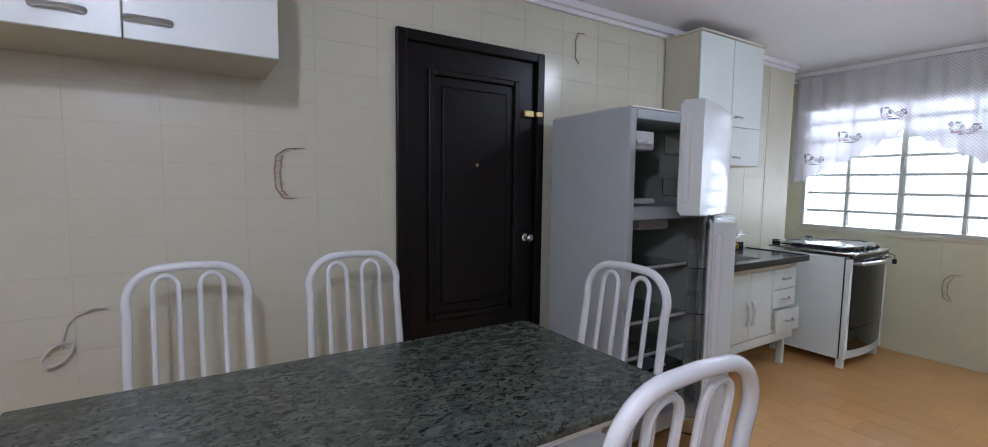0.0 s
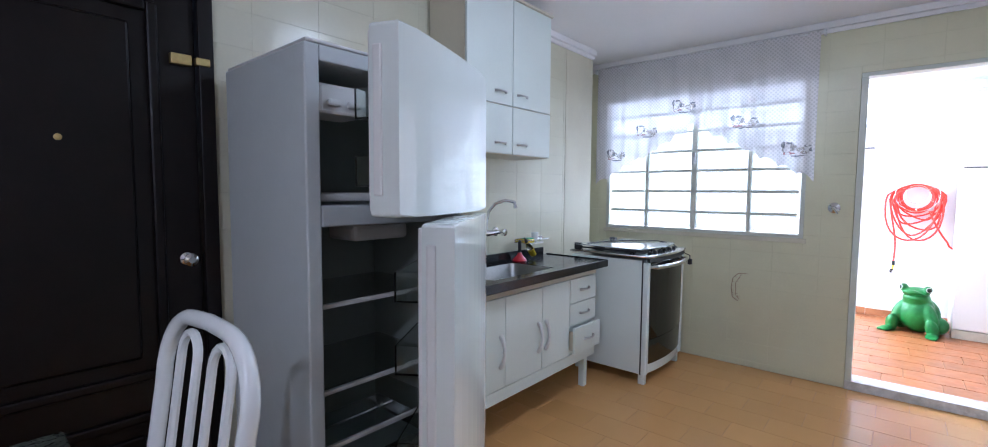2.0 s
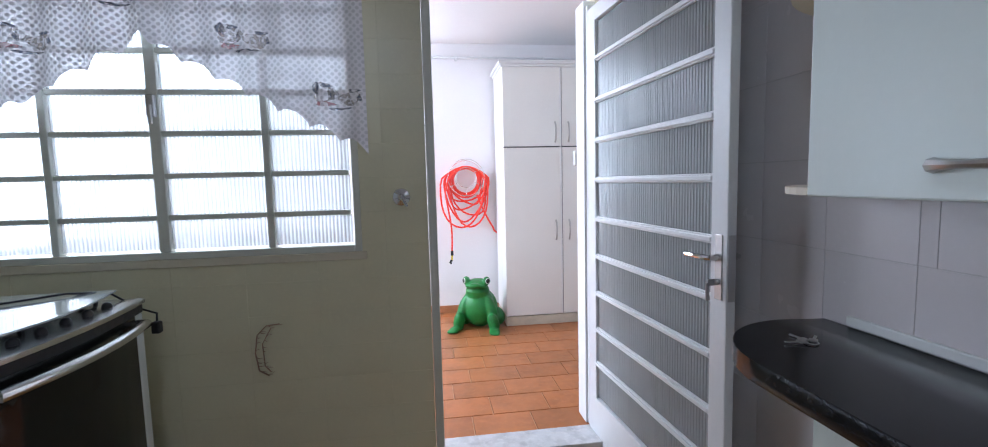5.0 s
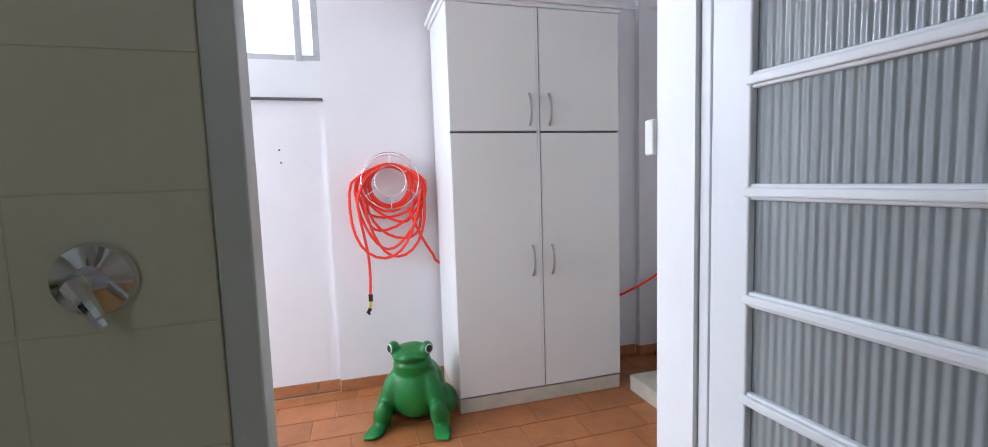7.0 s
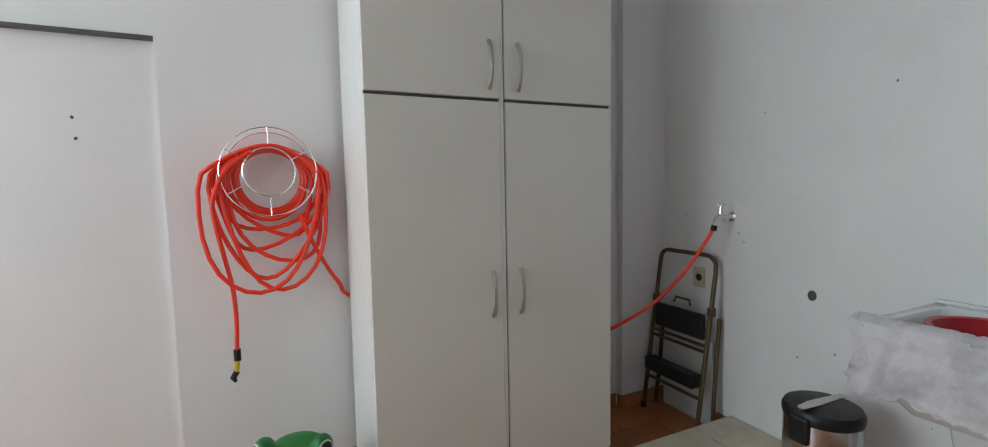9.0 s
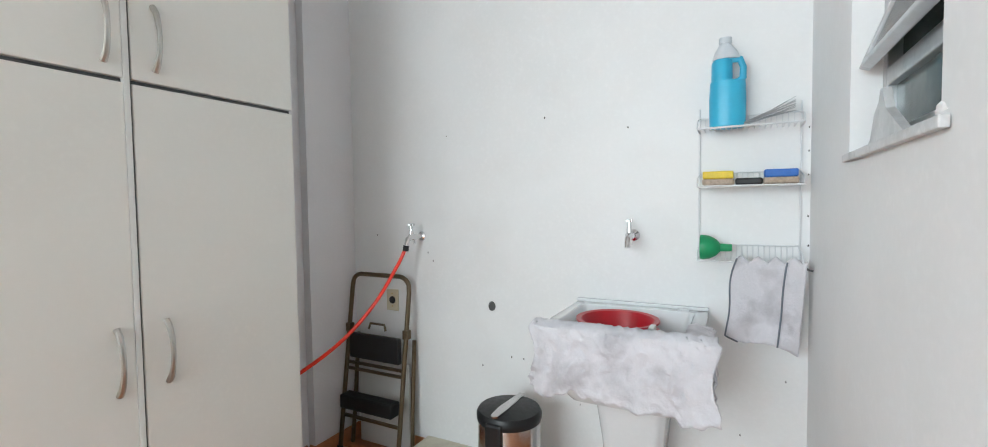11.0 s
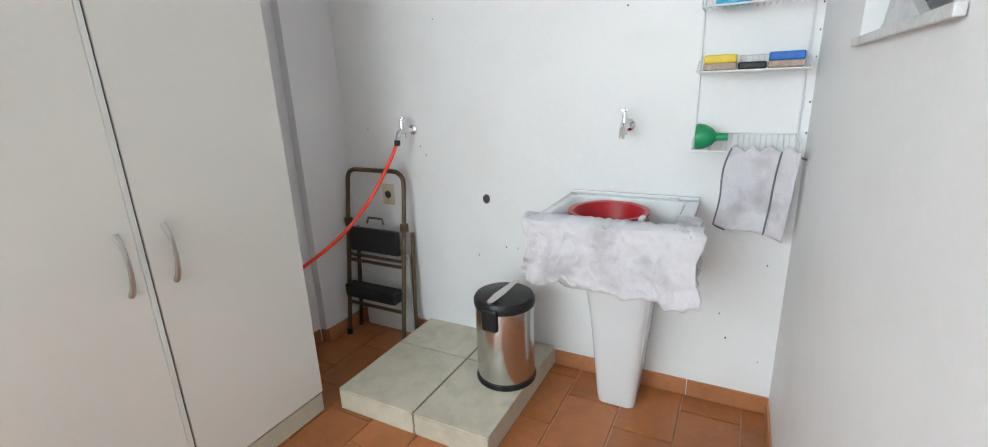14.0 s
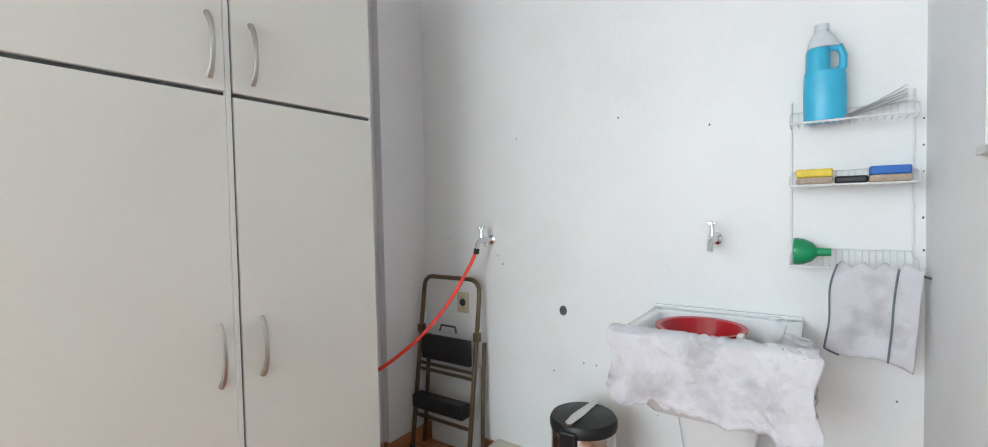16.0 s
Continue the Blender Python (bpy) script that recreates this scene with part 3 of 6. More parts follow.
part("chain_latch", boxes((-0.006, 0.02, -3.60, -3.53, 1.815, 1.855), (0.0, 0.03, -3.52, -3.47, 1.82, 1.85), bevel=0.004), BRASS, door1, "worn brass chain latch")
part("peephole", moved(lathe([(0.011, 0), (0.011, 0.005), (0.006, 0.007)], sides=14), pose(0.005, -3.92, 1.515, 0, 90)), BRASS, door1)

# window with many small panes
win1 = tagged(new("window_1"), "pale metal kitchen window of small ribbed panes", "window", kind="structure")
WY0, WY1 = 0.0, 0.045
fw = 0.03
part("window_frame", boxes((WINX0, WINX0 + fw, WY0 - 0.004, WY1, WINZ0, WINZ1), (WINX1 - fw, WINX1, WY0 - 0.004, WY1, WINZ0, WINZ1), (WINX0 + fw, WINX1 - fw, WY0 - 0.004, WY1, WINZ0, WINZ0 + fw),
                           (WINX0 + fw, WINX1 - fw, WY0 - 0.004, WY1, WINZ1 - fw, WINZ1), bevel=0.004), METALP, win1)
cols = [WINX0 + fw, 0.325, 0.738, 1.166, WINX1 - fw]
rows_z = [WINZ0 + fw, 1.185, 1.360, 1.535, 1.705, 1.872, 2.038, WINZ1 - fw]
for k, x in enumerate(cols[1:-1]):
    w = 0.022 if k == 1 else 0.014
    part("window_mullion", box(x - w, x + w, WY0, WY1, WINZ0 + fw, WINZ1 - fw, 0.004), METALP, win1)
for z in rows_z[1:-1]:
    for a, b in zip(cols, cols[1:]):
        part("window_bar", box(a + 0.015, b - 0.015, WY0 + 0.004, WY1 - 0.008, z - 0.011, z + 0.011, 0.004), METALP, win1)
for z0, z1 in zip(rows_z, rows_z[1:]):
    for a, b in zip(cols, cols[1:]):
        p = part("pane", box(a + 0.012, b - 0.012, WY0 + 0.022, WY0 + 0.026, z0 + 0.010, z1 - 0.010), FLUTEX, win1)
        p.visible_shadow = False
part("window_latch", boxes((0.722, 0.754, -0.022, 0.0, 1.60, 1.69), (0.73, 0.746, -0.03, -0.02, 1.57, 1.65), bevel=0.004), SATIN, win1, "grey metal latch")
structure("window_sill", box(WINX0 - 0.02, WINX1 + 0.02, -0.012, 0.0, WINZ0 - 0.035, WINZ0, 0.003), CREAMPAINT, "narrow cream sill under the kitchen window", "sill")

# lace valance on a rod
curtain = thing("curtain", "white sheer lace valance with a peaked scalloped hem", "curtain")
CX0, CX1, CTOP = -0.15, 1.60, 2.50


def hem(u):
    v = abs(u - 0.515) / 0.5
    base = 1.925 - 0.48 * min(1.0, v) ** 0.9
    return base + 0.034 * abs(math.sin(u * 15 * math.pi)) - 0.026


def fold(u, w):
    return -0.065 - 0.016 * math.sin(u * 78 + 1.1 * math.sin(9 * u)) * (0.5 + 0.5 * w) - 0.008 * math.sin(u * 31 + 2 * w)


bm = bmesh.new()
NU, NW = 260, 16
grid = []
for i in range(NU + 1):
    u = i / NU
    lo = hem(u)
    grid.append([bm.verts.new((CX0 + (CX1 - CX0) * u, fold(u, j / NW), CTOP - (CTOP - lo) * j / NW)) for j in range(NW + 1)])
for i in range(NU):
    for j in range(NW):
        bm.faces.new((grid[i][j], grid[i + 1][j], grid[i + 1][j + 1], grid[i][j + 1]))
part("lace_cloth", bm, LACE, curtain, smooth=True)
part("curtain_rod", tube([(CX0 - 0.04, -0.05, CTOP - 0.01), (CX1 + 0.03, -0.05, CTOP - 0.01)], 0.007, 8), WHITEMETAL, curtain)
for x in (CX0 - 0.03, CX1 + 0.02):
    part("rod_bracket", box(x - 0.008, x + 0.008, -0.06, 0.0, CTOP - 0.03, CTOP + 0.01, 0.003), WHITEMETAL, curtain)


def motif(cx, cz):
    u = (cx - CX0) / (CX1 - CX0)
    for dx, dz, w, h, m in ((-0.035, 0.015, 0.075, 0.062, BEIGEMOTIF), (-0.062, 0.030, 0.022, 0.040, GREYMOTIF), (-0.035, -0.020, 0.060, 0.016, REDMOTIF), (0.045, -0.004, 0.075, 0.045, BEIGEMOTIF), (-0.030, 0.040, 0.035, 0.014, GREYMOTIF), (0.060, 0.020, 0.040, 0.012, GREYMOTIF),
                            (-0.012, 0.010, 0.014, 0.030, GREYMOTIF), (0.01, -0.036, 0.08, 0.009, GREYMOTIF), (0.078, -0.004, 0.016, 0.022, GREYMOTIF)):
        dx, dz, w, h = 1.25 * dx, 1.25 * dz, 1.25 * w, 1.25 * h
        b = bmesh.new()
        vs = []
        for k in range(14):
            a = k * math.tau / 14
            rr = 1 + 0.18 * math.sin(3 * a + 5 * dx * 20)
            xx = cx + dx + w * 0.5 * rr * math.cos(a)
            zz = cz + dz + h * 0.5 * rr * math.sin(a)
            uu = (xx - CX0) / (CX1 - CX0)
            ww = (CTOP - zz) / (CTOP - hem(min(1, max(0, uu))))
            vs.append(b.verts.new((xx, fold(uu, ww) - 0.003, zz)))
        b.faces.new(vs)
        part("printed_motif", b, m, curtain)


for cx, cz in ((0.043, 1.686), (0.335, 1.885), (0.653, 2.07), (1.121, 1.90), (1.477, 1.669)):
    motif(cx, cz)

# glazed metal door, standing open against the right wall
HX, LEAF = 2.657, 1.02
door2 = tagged(new("door_2"), "open white metal door with ribbed glass bars", "door", kind="structure")
door2.matrix_world = pose(HX, 0.147, 0, 0, 0, -90 + 3.9)      # local x runs from the hinge to the free edge


def leaf_part(name, x0, x1, z0, z1, y0=-0.016, y1=0.016, material=WHITEMETAL, bevel=0.004, label=""):
    return part(name, box(x0, x1, y0, y1, z0, z1, bevel), material, door2, label)


LB, LT = -0.025, 2.12
leaf_part("hinge_stile", 0.0, 0.085, LB, LT)
leaf_part("lock_stile", LEAF - 0.075, LEAF, LB, LT)
leaf_part("top_rail", 0.075, LEAF - 0.075, LT - 0.07, LT)
leaf_part("bottom_rail", 0.075, LEAF - 0.075, LB, 0.20)
barz = [0.20, 0.38, 0.555, 0.74, 0.925, 1.11, 1.30, 1.49, 1.68, 1.875, LT - 0.07]
for z in barz[1:-1]:
    part("glazing_bar", boxes((0.075, LEAF - 0.075, -0.02, 0.02, z - 0.008, z + 0.008), (0.075, LEAF - 0.075, -0.012, 0.012, z - 0.014, z + 0.014), bevel=0.003), WHITEMETAL, door2)
for z0, z1 in zip(barz, barz[1:]):
    p = part("pane", box(0.072, LEAF - 0.072, -0.002, 0.002, z0 + 0.008, z1 - 0.008), FLUTEY, door2)
lockx = LEAF - 0.035
for s in (-1, 1):
    part("lock_plate", box(lockx - 0.016, lockx + 0.016, s * 0.017 - 0.002, s * 0.017 + 0.002, 0.93, 1.13, 0.0015), SATIN, door2)
    part("lever_handle", tube([(lockx, s * 0.018, 1.06), (lockx, s * 0.05, 1.06), (lockx - 0.02, s * 0.056, 1.06), (lockx - 0.11, s * 0.056, 1.058)], [0.010, 0.009, 0.009, 0.007], 8), CHROME, door2, smooth=True)
    part("key_cylinder", moved(lathe([(0.010, 0), (0.010, 0.012), (0.006, 0.014)], sides=12), pose(lockx, s * 0.018, 0.985, -90 * s)), SATIN, door2)
part("latch_plate", box(LEAF - 0.001, LEAF + 0.002, -0.011, 0.011, 0.93, 1.13), SATIN, door2)
part("key", boxes((lockx - 0.002, lockx + 0.002, -0.055, -0.03, 0.975, 0.995), (lockx - 0.002, lockx + 0.002, -0.06, -0.05, 0.93, 0.985)), SATIN, door2)
jamb = tagged(new("door_jamb"), "white metal jamb round the laundry doorway", "door frame", kind="structure")
part("jamb_post", boxes((DX0 - 0.038, DX0, -0.006, 0.05, 0.012, DZ1), (DX0 - 0.038, DX0 - 0.018, 0.05, YT - 0.002, 0.012, DZ1), bevel=0.003), METALP, jamb)
part("jamb_post", boxes((DX1 - 0.012, DX1 + 0.038, 0.152, 0.178, 0.012, DZ1), bevel=0.003), WHITEMETAL, jamb)
part("jamb_head", box(DX0 - 0.038, DX1 + 0.038, -0.006, YT - 0.002, DZ1, DZ1 + 0.028, 0.003), METALP, jamb)
part("reveal_lining", box(DX1 - 0.022, DX1 + 0.038, 0.181, YS + 0.004, 0.012, DZ1 + 0.028), WHITEP, jamb)
structure("threshold", box(DX0 - 0.038, DX1 + 0.038, -0.012, 0.16, FK - 0.01, 0.012, 0.004), MARBLE, "grey-white marble threshold in the doorway", "threshold")
structure("cornice_west", boxes((0.0, 0.045, YK, -0.45, HK - 0.045, HK), (0.0, 0.022, YK, -0.45, HK - 0.075, HK - 0.045), bevel=0.006), CEILW, "white plaster cornice", "trim")
structure("cornice_north", boxes((-0.45, XC, -0.045, 0.0, HK - 0.045, HK), (-0.45, XC, -0.022, 0.0, HK - 0.075, HK - 0.045), bevel=0.006), CEILW, "white plaster cornice", "trim")

# ---- kitchen: table and chairs ----
table = thing("kitchen_table", "green-grey granite topped kitchen table on steel legs", "table")
part("tabletop", box(0.63, 1.47, -5.75, -4.01, 0.755, 0.785, 0.006), GREENG, table)
part("apron", boxes((0.70, 1.40, -5.65, -5.62, 0.69, 0.755), (0.70, 1.40, -4.15, -4.12, 0.69, 0.755), (0.70, 0.73, -5.62, -4.15, 0.69, 0.755), (1.37, 1.40, -5.62, -4.15, 0.69, 0.755), bevel=0.003), TUBEW, table)
for x in (0.74, 1.36):
    for y in (-5.60, -4.17):
        part("leg", tube([(x, y, FK), (x, y, 0.755)], 0.022, 12), TUBEW, table, smooth=True)


def build_chair():
    """A tube chair: it faces local -y, its back stands at y = 0, the floor at z = 0."""
    c = thing("kitchen_chair", "white enamelled tube chair with looped back bars", "chair", group="chairs round the table")
    W, H, R = 0.196, 1.135, 0.075

    def lean(x, z):
        return (x, 0.0 + 0.10 * max(0, z - 0.45) / 0.7, z)
    pts = [lean(-W - 0.01, 0.0), lean(-W, 0.30), lean(-W, 0.45), lean(-W, 0.75), lean(-W + 0.004, H - 0.16)]
    for i in range(9):
        a = math.pi - i / 8 * math.pi / 2
        pts.append(lean(-W + 0.12 + 0.12 * math.cos(a), H - 0.12 + 0.12 * math.sin(a)))
    pts += [lean(0, H + 0.004)]
    pts += [(-x, y, z) for x, y, z in pts[-2::-1]]
    part("back_frame", tube(pts, 0.0165, 10), TUBEW, c, smooth=True)
    for cx in (-0.074, 0.074):
        q = [lean(cx - 0.040, 0.46), lean(cx - 0.040, 0.8), lean(cx - 0.040, H - 0.085)]
        q += [lean(cx + 0.040 * math.cos(math.pi - i / 8 * math.pi), H - 0.075 + 0.045 * math.sin(i / 8 * math.pi)) for i in range(9)]
        q += [lean(cx + 0.040, H - 0.085), lean(cx + 0.040, 0.8), lean(cx + 0.040, 0.46)]
        part("back_loop", tube(q, 0.0095, 8), TUBEW, c, smooth=True)
    seat = bmesh.new()
    add_box(seat, -0.20, 0.20, -0.41, -0.01, 0.44, 0.485, 0.02, 3)
    part("seat", seat, PLASTICW, c, "padded white vinyl seat", True)
    part("seat_frame", tube([(-0.195, -0.005, 0.435), (-0.195, -0.39, 0.435), (0.195, -0.39, 0.435), (0.195, -0.005, 0.435)], 0.011, 8, closed=True), TUBEW, c, smooth=True)
    for s in (-1, 1):
        part("leg", tube([(s * 0.19, -0.385, 0.435), (s * 0.205, -0.40, 0.0)], 0.0125, 8), TUBEW, c, smooth=True)
    return c


chair = build_chair()
chair.matrix_world = pose(0.345, -5.322, FK, 0, 0, 90)
for x, y, rz in ((0.345, -4.70, 90), (1.078, -3.937, 3), (1.775, -4.545, -91)):
    copy_thing(chair, pose(x, y, FK, 0, 0, rz))

# ---- kitchen: refrigerator with both doors ajar ----
fridge = thing("refrigerator", "white two-door refrigerator with both doors open", "refrigerator")
FX0, FX1, FY0, FY1, FZ1, FZM = 0.09, 0.70, -3.44, -2.75, 1.80, 1.265
th = 0.05
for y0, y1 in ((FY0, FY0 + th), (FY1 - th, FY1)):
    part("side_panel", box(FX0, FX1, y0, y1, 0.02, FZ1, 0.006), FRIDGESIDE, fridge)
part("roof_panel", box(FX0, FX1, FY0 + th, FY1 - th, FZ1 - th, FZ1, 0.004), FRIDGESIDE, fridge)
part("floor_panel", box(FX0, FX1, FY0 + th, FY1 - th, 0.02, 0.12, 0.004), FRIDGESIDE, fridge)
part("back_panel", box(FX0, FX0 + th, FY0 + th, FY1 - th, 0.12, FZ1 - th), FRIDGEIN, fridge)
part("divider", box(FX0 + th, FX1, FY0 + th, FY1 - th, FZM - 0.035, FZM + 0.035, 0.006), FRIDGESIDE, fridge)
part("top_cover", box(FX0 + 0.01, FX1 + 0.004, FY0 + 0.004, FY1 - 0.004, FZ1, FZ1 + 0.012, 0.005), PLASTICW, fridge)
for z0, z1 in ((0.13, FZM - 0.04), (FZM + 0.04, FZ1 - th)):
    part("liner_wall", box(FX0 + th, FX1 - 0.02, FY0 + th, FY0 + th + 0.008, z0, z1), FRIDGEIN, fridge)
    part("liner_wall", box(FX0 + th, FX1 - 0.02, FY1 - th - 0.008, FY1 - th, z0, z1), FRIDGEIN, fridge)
for z in (0.45, 0.65, 0.95):
    sh = part("glass_shelf", box(FX0 + 0.08, FX1 - 0.08, FY0 + th + 0.01, FY1 - th - 0.01, z, z + 0.005), THINGLASS, fridge)
    part("shelf_trim", box(FX1 - 0.08, FX1 - 0.065, FY0 + th + 0.01, FY1 - th - 0.01, z - 0.004, z + 0.012, 0.003), PLASTICW, fridge)
part("crisper_drawer", box(FX0 + 0.1, FX1 - 0.06, FY0 + th + 0.02, FY1 - th - 0.02, 0.14, 0.36, 0.02, 3), THINGLASS, fridge, "clear plastic crisper drawer")
ice = part("ice_maker", box(FX1 - 0.22, FX1 - 0.06, FY0 + 0.08, FY0 + 0.26, 1.60, 1.70, 0.01), PLASTICW, fridge, "white twist ice tray")
for k in range(2):
    part("ice_knob", box(FX1 - 0.062, FX1 - 0.045, FY0 + 0.105 + 0.075 * k, FY0 + 0.155 + 0.075 * k, 1.625, 1.65, 0.008), PLASTICW, ice)
part("ice_bin", box(FX1 - 0.25, FX1 - 0.07, FY0 + 0.07, FY0 + 0.30, FZM + 0.045, FZM + 0.075, 0.01), PLASTICW, fridge)
part("thermostat", box(FX1 - 0.3, FX1 - 0.12, -3.2, -2.95, 1.16, 1.22, 0.015), PLASTICW, fridge)
for y in (FY0 + 0.08, FY1 - 0.08):
    part("foot", lathe([(0.02, FK), (0.02, 0.02)], 0.62, y, 12), BLACKP, fridge)
    part("foot", lathe([(0.02, FK), (0.02, 0.02)], 0.16, y, 12), BLACKP, fridge)


def fridge_door(name, hinge_z0, hinge_z1, angle, bins):
    """Local x from the hinge to the free edge, local y out of the front; closed when angle is 0."""
    wd, dp = 0.69, 0.095
    out = []
    for i in range(9):
        u = i / 8
        out.append((wd * u, dp - 0.012 + 0.022 * math.sin(math.pi * (0.06 + 0.88 * u)) ** 0.6))
    outline = [(0.0, 0.0), *out, (wd, 0.0)]
    m = Matrix.Translation((FX1 + 0.012, FY1 - 0.005, 0)) @ pose(0, 0, 0, 0, 0, -90 + angle)
    d = part(name, moved(prism(outline, hinge_z0, hinge_z1, 0.012, 3), m), ENAMEL, fridge, "glossy white door standing open")
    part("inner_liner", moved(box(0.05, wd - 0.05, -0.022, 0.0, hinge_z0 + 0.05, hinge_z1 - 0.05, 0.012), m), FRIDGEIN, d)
    g = boxes((0.015, 0.04, -0.016, 0, hinge_z0 + 0.015, hinge_z1 - 0.015), (wd - 0.04, wd - 0.015, -0.016, 0, hinge_z0 + 0.015, hinge_z1 - 0.015),
              (0.04, wd - 0.04, -0.016, 0, hinge_z0 + 0.015, hinge_z0 + 0.04), (0.04, wd - 0.04, -0.016, 0, hinge_z1 - 0.04, hinge_z1 - 0.015), bevel=0.005)
    part("gasket", moved(g, m), PLASTICW, d)
    part("grip_recess", moved(box(wd - 0.012, wd + 0.006, 0.012, 0.04, hinge_z0 + 0.06, hinge_z1 - 0.06, 0.005), m), PLASTICW, d)
    for z in bins:
        part("door_bin", moved(boxes((0.08, wd - 0.08, -0.105, -0.10, z, z + 0.09), (0.08, wd - 0.08, -0.10, -0.022, z, z + 0.005), (0.08, 0.085, -0.10, -0.022, z + 0.005, z + 0.09), (wd - 0.085, wd - 0.08, -0.10, -0.022, z + 0.005, z + 0.09)), m), THINGLASS, d, "clear plastic door shelf")


fridge_door("freezer_door", FZM + 0.008, FZ1 + 0.005, 22, (1.36, 1.56))
fridge_door("fridge_door", 0.06, FZM - 0.004, 34.5, (0.2, 0.5, 0.8, 1.02))

# ---- kitchen: sink side ----
up1 = thing("upper_cabinet", "white laminate wall cabinet with four doors above the sink", "cabinet")
part("body", box(0.008, 0.285, -2.325, -1.535, 1.565, 2.475, 0.002), CREAMLAM, up1, "cream laminate side panels")
part("top_board", box(0.008, 0.315, -2.335, -1.525, 2.475, 2.49, 0.002), CREAMLAM, up1)
for y0, y1 in ((-2.325, -1.932), (-1.928, -1.535)):
    for z0, z1, hz in ((1.855, 2.472, 1.925), (1.57, 1.849, 1.63)):
        d = part("door", box(0.287, 0.303, y0 + 0.001, y1 - 0.001, z0, z1, 0.003), WHITELAM, up1)
        grip(on_x(0.303, (-2.045 if y0 < -2 else -1.84), hz), 0.10, 0.0055, SATIN, 0.022, d, "bow_handle")

scab = thing("sink_cabinet", "white laminate sink cabinet with doors and three drawers", "cabinet")
part("body", box(0.01, 0.445, -2.47, -1.16, 0.185, 0.775, 0.002), WHITELAM, scab)
part("top_rail", box(0.445, 0.462, -2.47, -1.16, 0.772, 0.835, 0.002), CREAMLAM, scab)
part("bottom_rail", box(0.445, 0.462, -2.47, -1.16, 0.185, 0.255, 0.002), WHITELAM, scab)
for y0, y1, hy in ((-2.47, -2.18, -2.222), (-2.177, -1.828, -1.865), (-1.824, -1.512, -1.79)):
    d = part("door", box(0.447, 0.465, y0, y1, 0.26, 0.768, 0.003), WHITELAM, scab)
    grip(on_x(0.465, hy, 0.47, True), 0.18, 0.009, PLASTICW, 0.03, d, "white_bow_handle", 1.7)
for z0, z1, dx in ((0.605, 0.768, 0.0), (0.452, 0.599, 0.0), (0.27, 0.446, 0.04)):
    d = part("drawer_front", box(0.447 + dx, 0.465 + dx, -1.505, -1.165, z0, z1, 0.003), WHITELAM, scab)
    if dx:
        part("drawer_side", box(0.2, 0.447 + dx, -1.49, -1.478, z0 + 0.02, z1 - 0.03), CREAMLAM, d)
        part("drawer_side", box(0.2, 0.447 + dx, -1.19, -1.178, z0 + 0.02, z1 - 0.03), CREAMLAM, d)
    grip(on_x(0.465 + dx, -1.325, (z0 + z1) / 2), 0.12, 0.0065, SATIN, 0.024, d, "bow_handle")
for x in (0.06, 0.40):
    for y in (-2.42, -1.215):
        part("leg", box(x - 0.022, x + 0.022, y - 0.022, y + 0.022, FK, 0.185, 0.003), WHITELAM, scab)

sink = thing("sink_counter", "black granite sink counter with a steel basin", "counter")
SX0, SX1, SY0, SY1 = 0.012, 0.525, -2.62, -1.135
BX0, BX1, BY0, BY1 = 0.10, 0.435, -2.25, -1.66
part("slab", boxes((SX0, SX1, SY0, BY0, 0.83, 0.865), (SX0, SX1, BY1, SY1, 0.83, 0.865), (SX0, BX0, BY0, BY1, 0.83, 0.865), (BX1, SX1, BY0, BY1, 0.83, 0.865)), BLACKG, sink)
part("front_edge", boxes((SX1, SX1 + 0.012, SY0, SY1 + 0.012, 0.822, 0.872), (SX0, SX1, SY1, SY1 + 0.012, 0.822, 0.872), bevel=0.004), BLACKG, sink)
part("splashback", box(SX0, SX0 + 0.022, SY0, -1.20, 0.865, 0.925, 0.003), BLACKG, sink)
bas = bmesh.new()
prof = [(0.0, 0.862), (0.008, 0.85), (0.02, 0.78), (0.05, 0.725), (0.09, 0.718)]
rings = []
for ins, z in prof:
    ring = []
    x0, x1, y0, y1, r = BX0 + ins, BX1 - ins, BY0 + ins, BY1 - ins, 0.05
    for cx, cy, a0 in ((x1 - r, y1 - r, 0), (x0 + r, y1 - r, 90), (x0 + r, y0 + r, 180), (x1 - r, y0 + r, 270)):
        for k in range(6):
            a = radians(a0 + 90 * k / 5)
            ring.append(bas.verts.new((cx + r * math.cos(a), cy + r * math.sin(a), z)))
    rings.append(ring)
for a, b in zip(rings, rings[1:]):
    for k in range(len(a)):
        bas.faces.new((a[k], a[(k + 1) % len(a)], b[(k + 1) % len(b)], b[k]))
bas.faces.new(rings[-1])
basin = part("basin", bas, SINKSTEEL, sink, "stainless steel basin", True)
part("drain", lathe([(0.035, 0.7185), (0.035, 0.722), (0.012, 0.722)], 0.27, -1.95, 18), CHROME, basin)

tap = thing("kitchen_tap", "chrome wall mixer tap with a curved swan spout", "tap")
TZ = 1.075
for y in (-2.06, -1.74):
    part("wall_flange", moved(lathe([(0.032, 0), (0.030, 0.008), (0.016, 0.014), (0.016, 0.06)], sides=18), pose(0.006, y, TZ, 0, 90)), CHROME, tap, smooth=True)
    part("valve_handle", moved(lathe([(0.014, 0), (0.024, 0.006), (0.024, 0.03), (0.012, 0.04)], sides=14), pose(0.066, y, TZ, 0, 90)), CHROME, tap, smooth=True)
part("mixer_body", tube([(0.06, -2.06, TZ), (0.062, -1.98, TZ), (0.064, -1.90, TZ), (0.062, -1.82, TZ), (0.06, -1.74, TZ)], [0.014, 0.016, 0.022, 0.016, 0.014], 12), CHROME, tap, smooth=True)
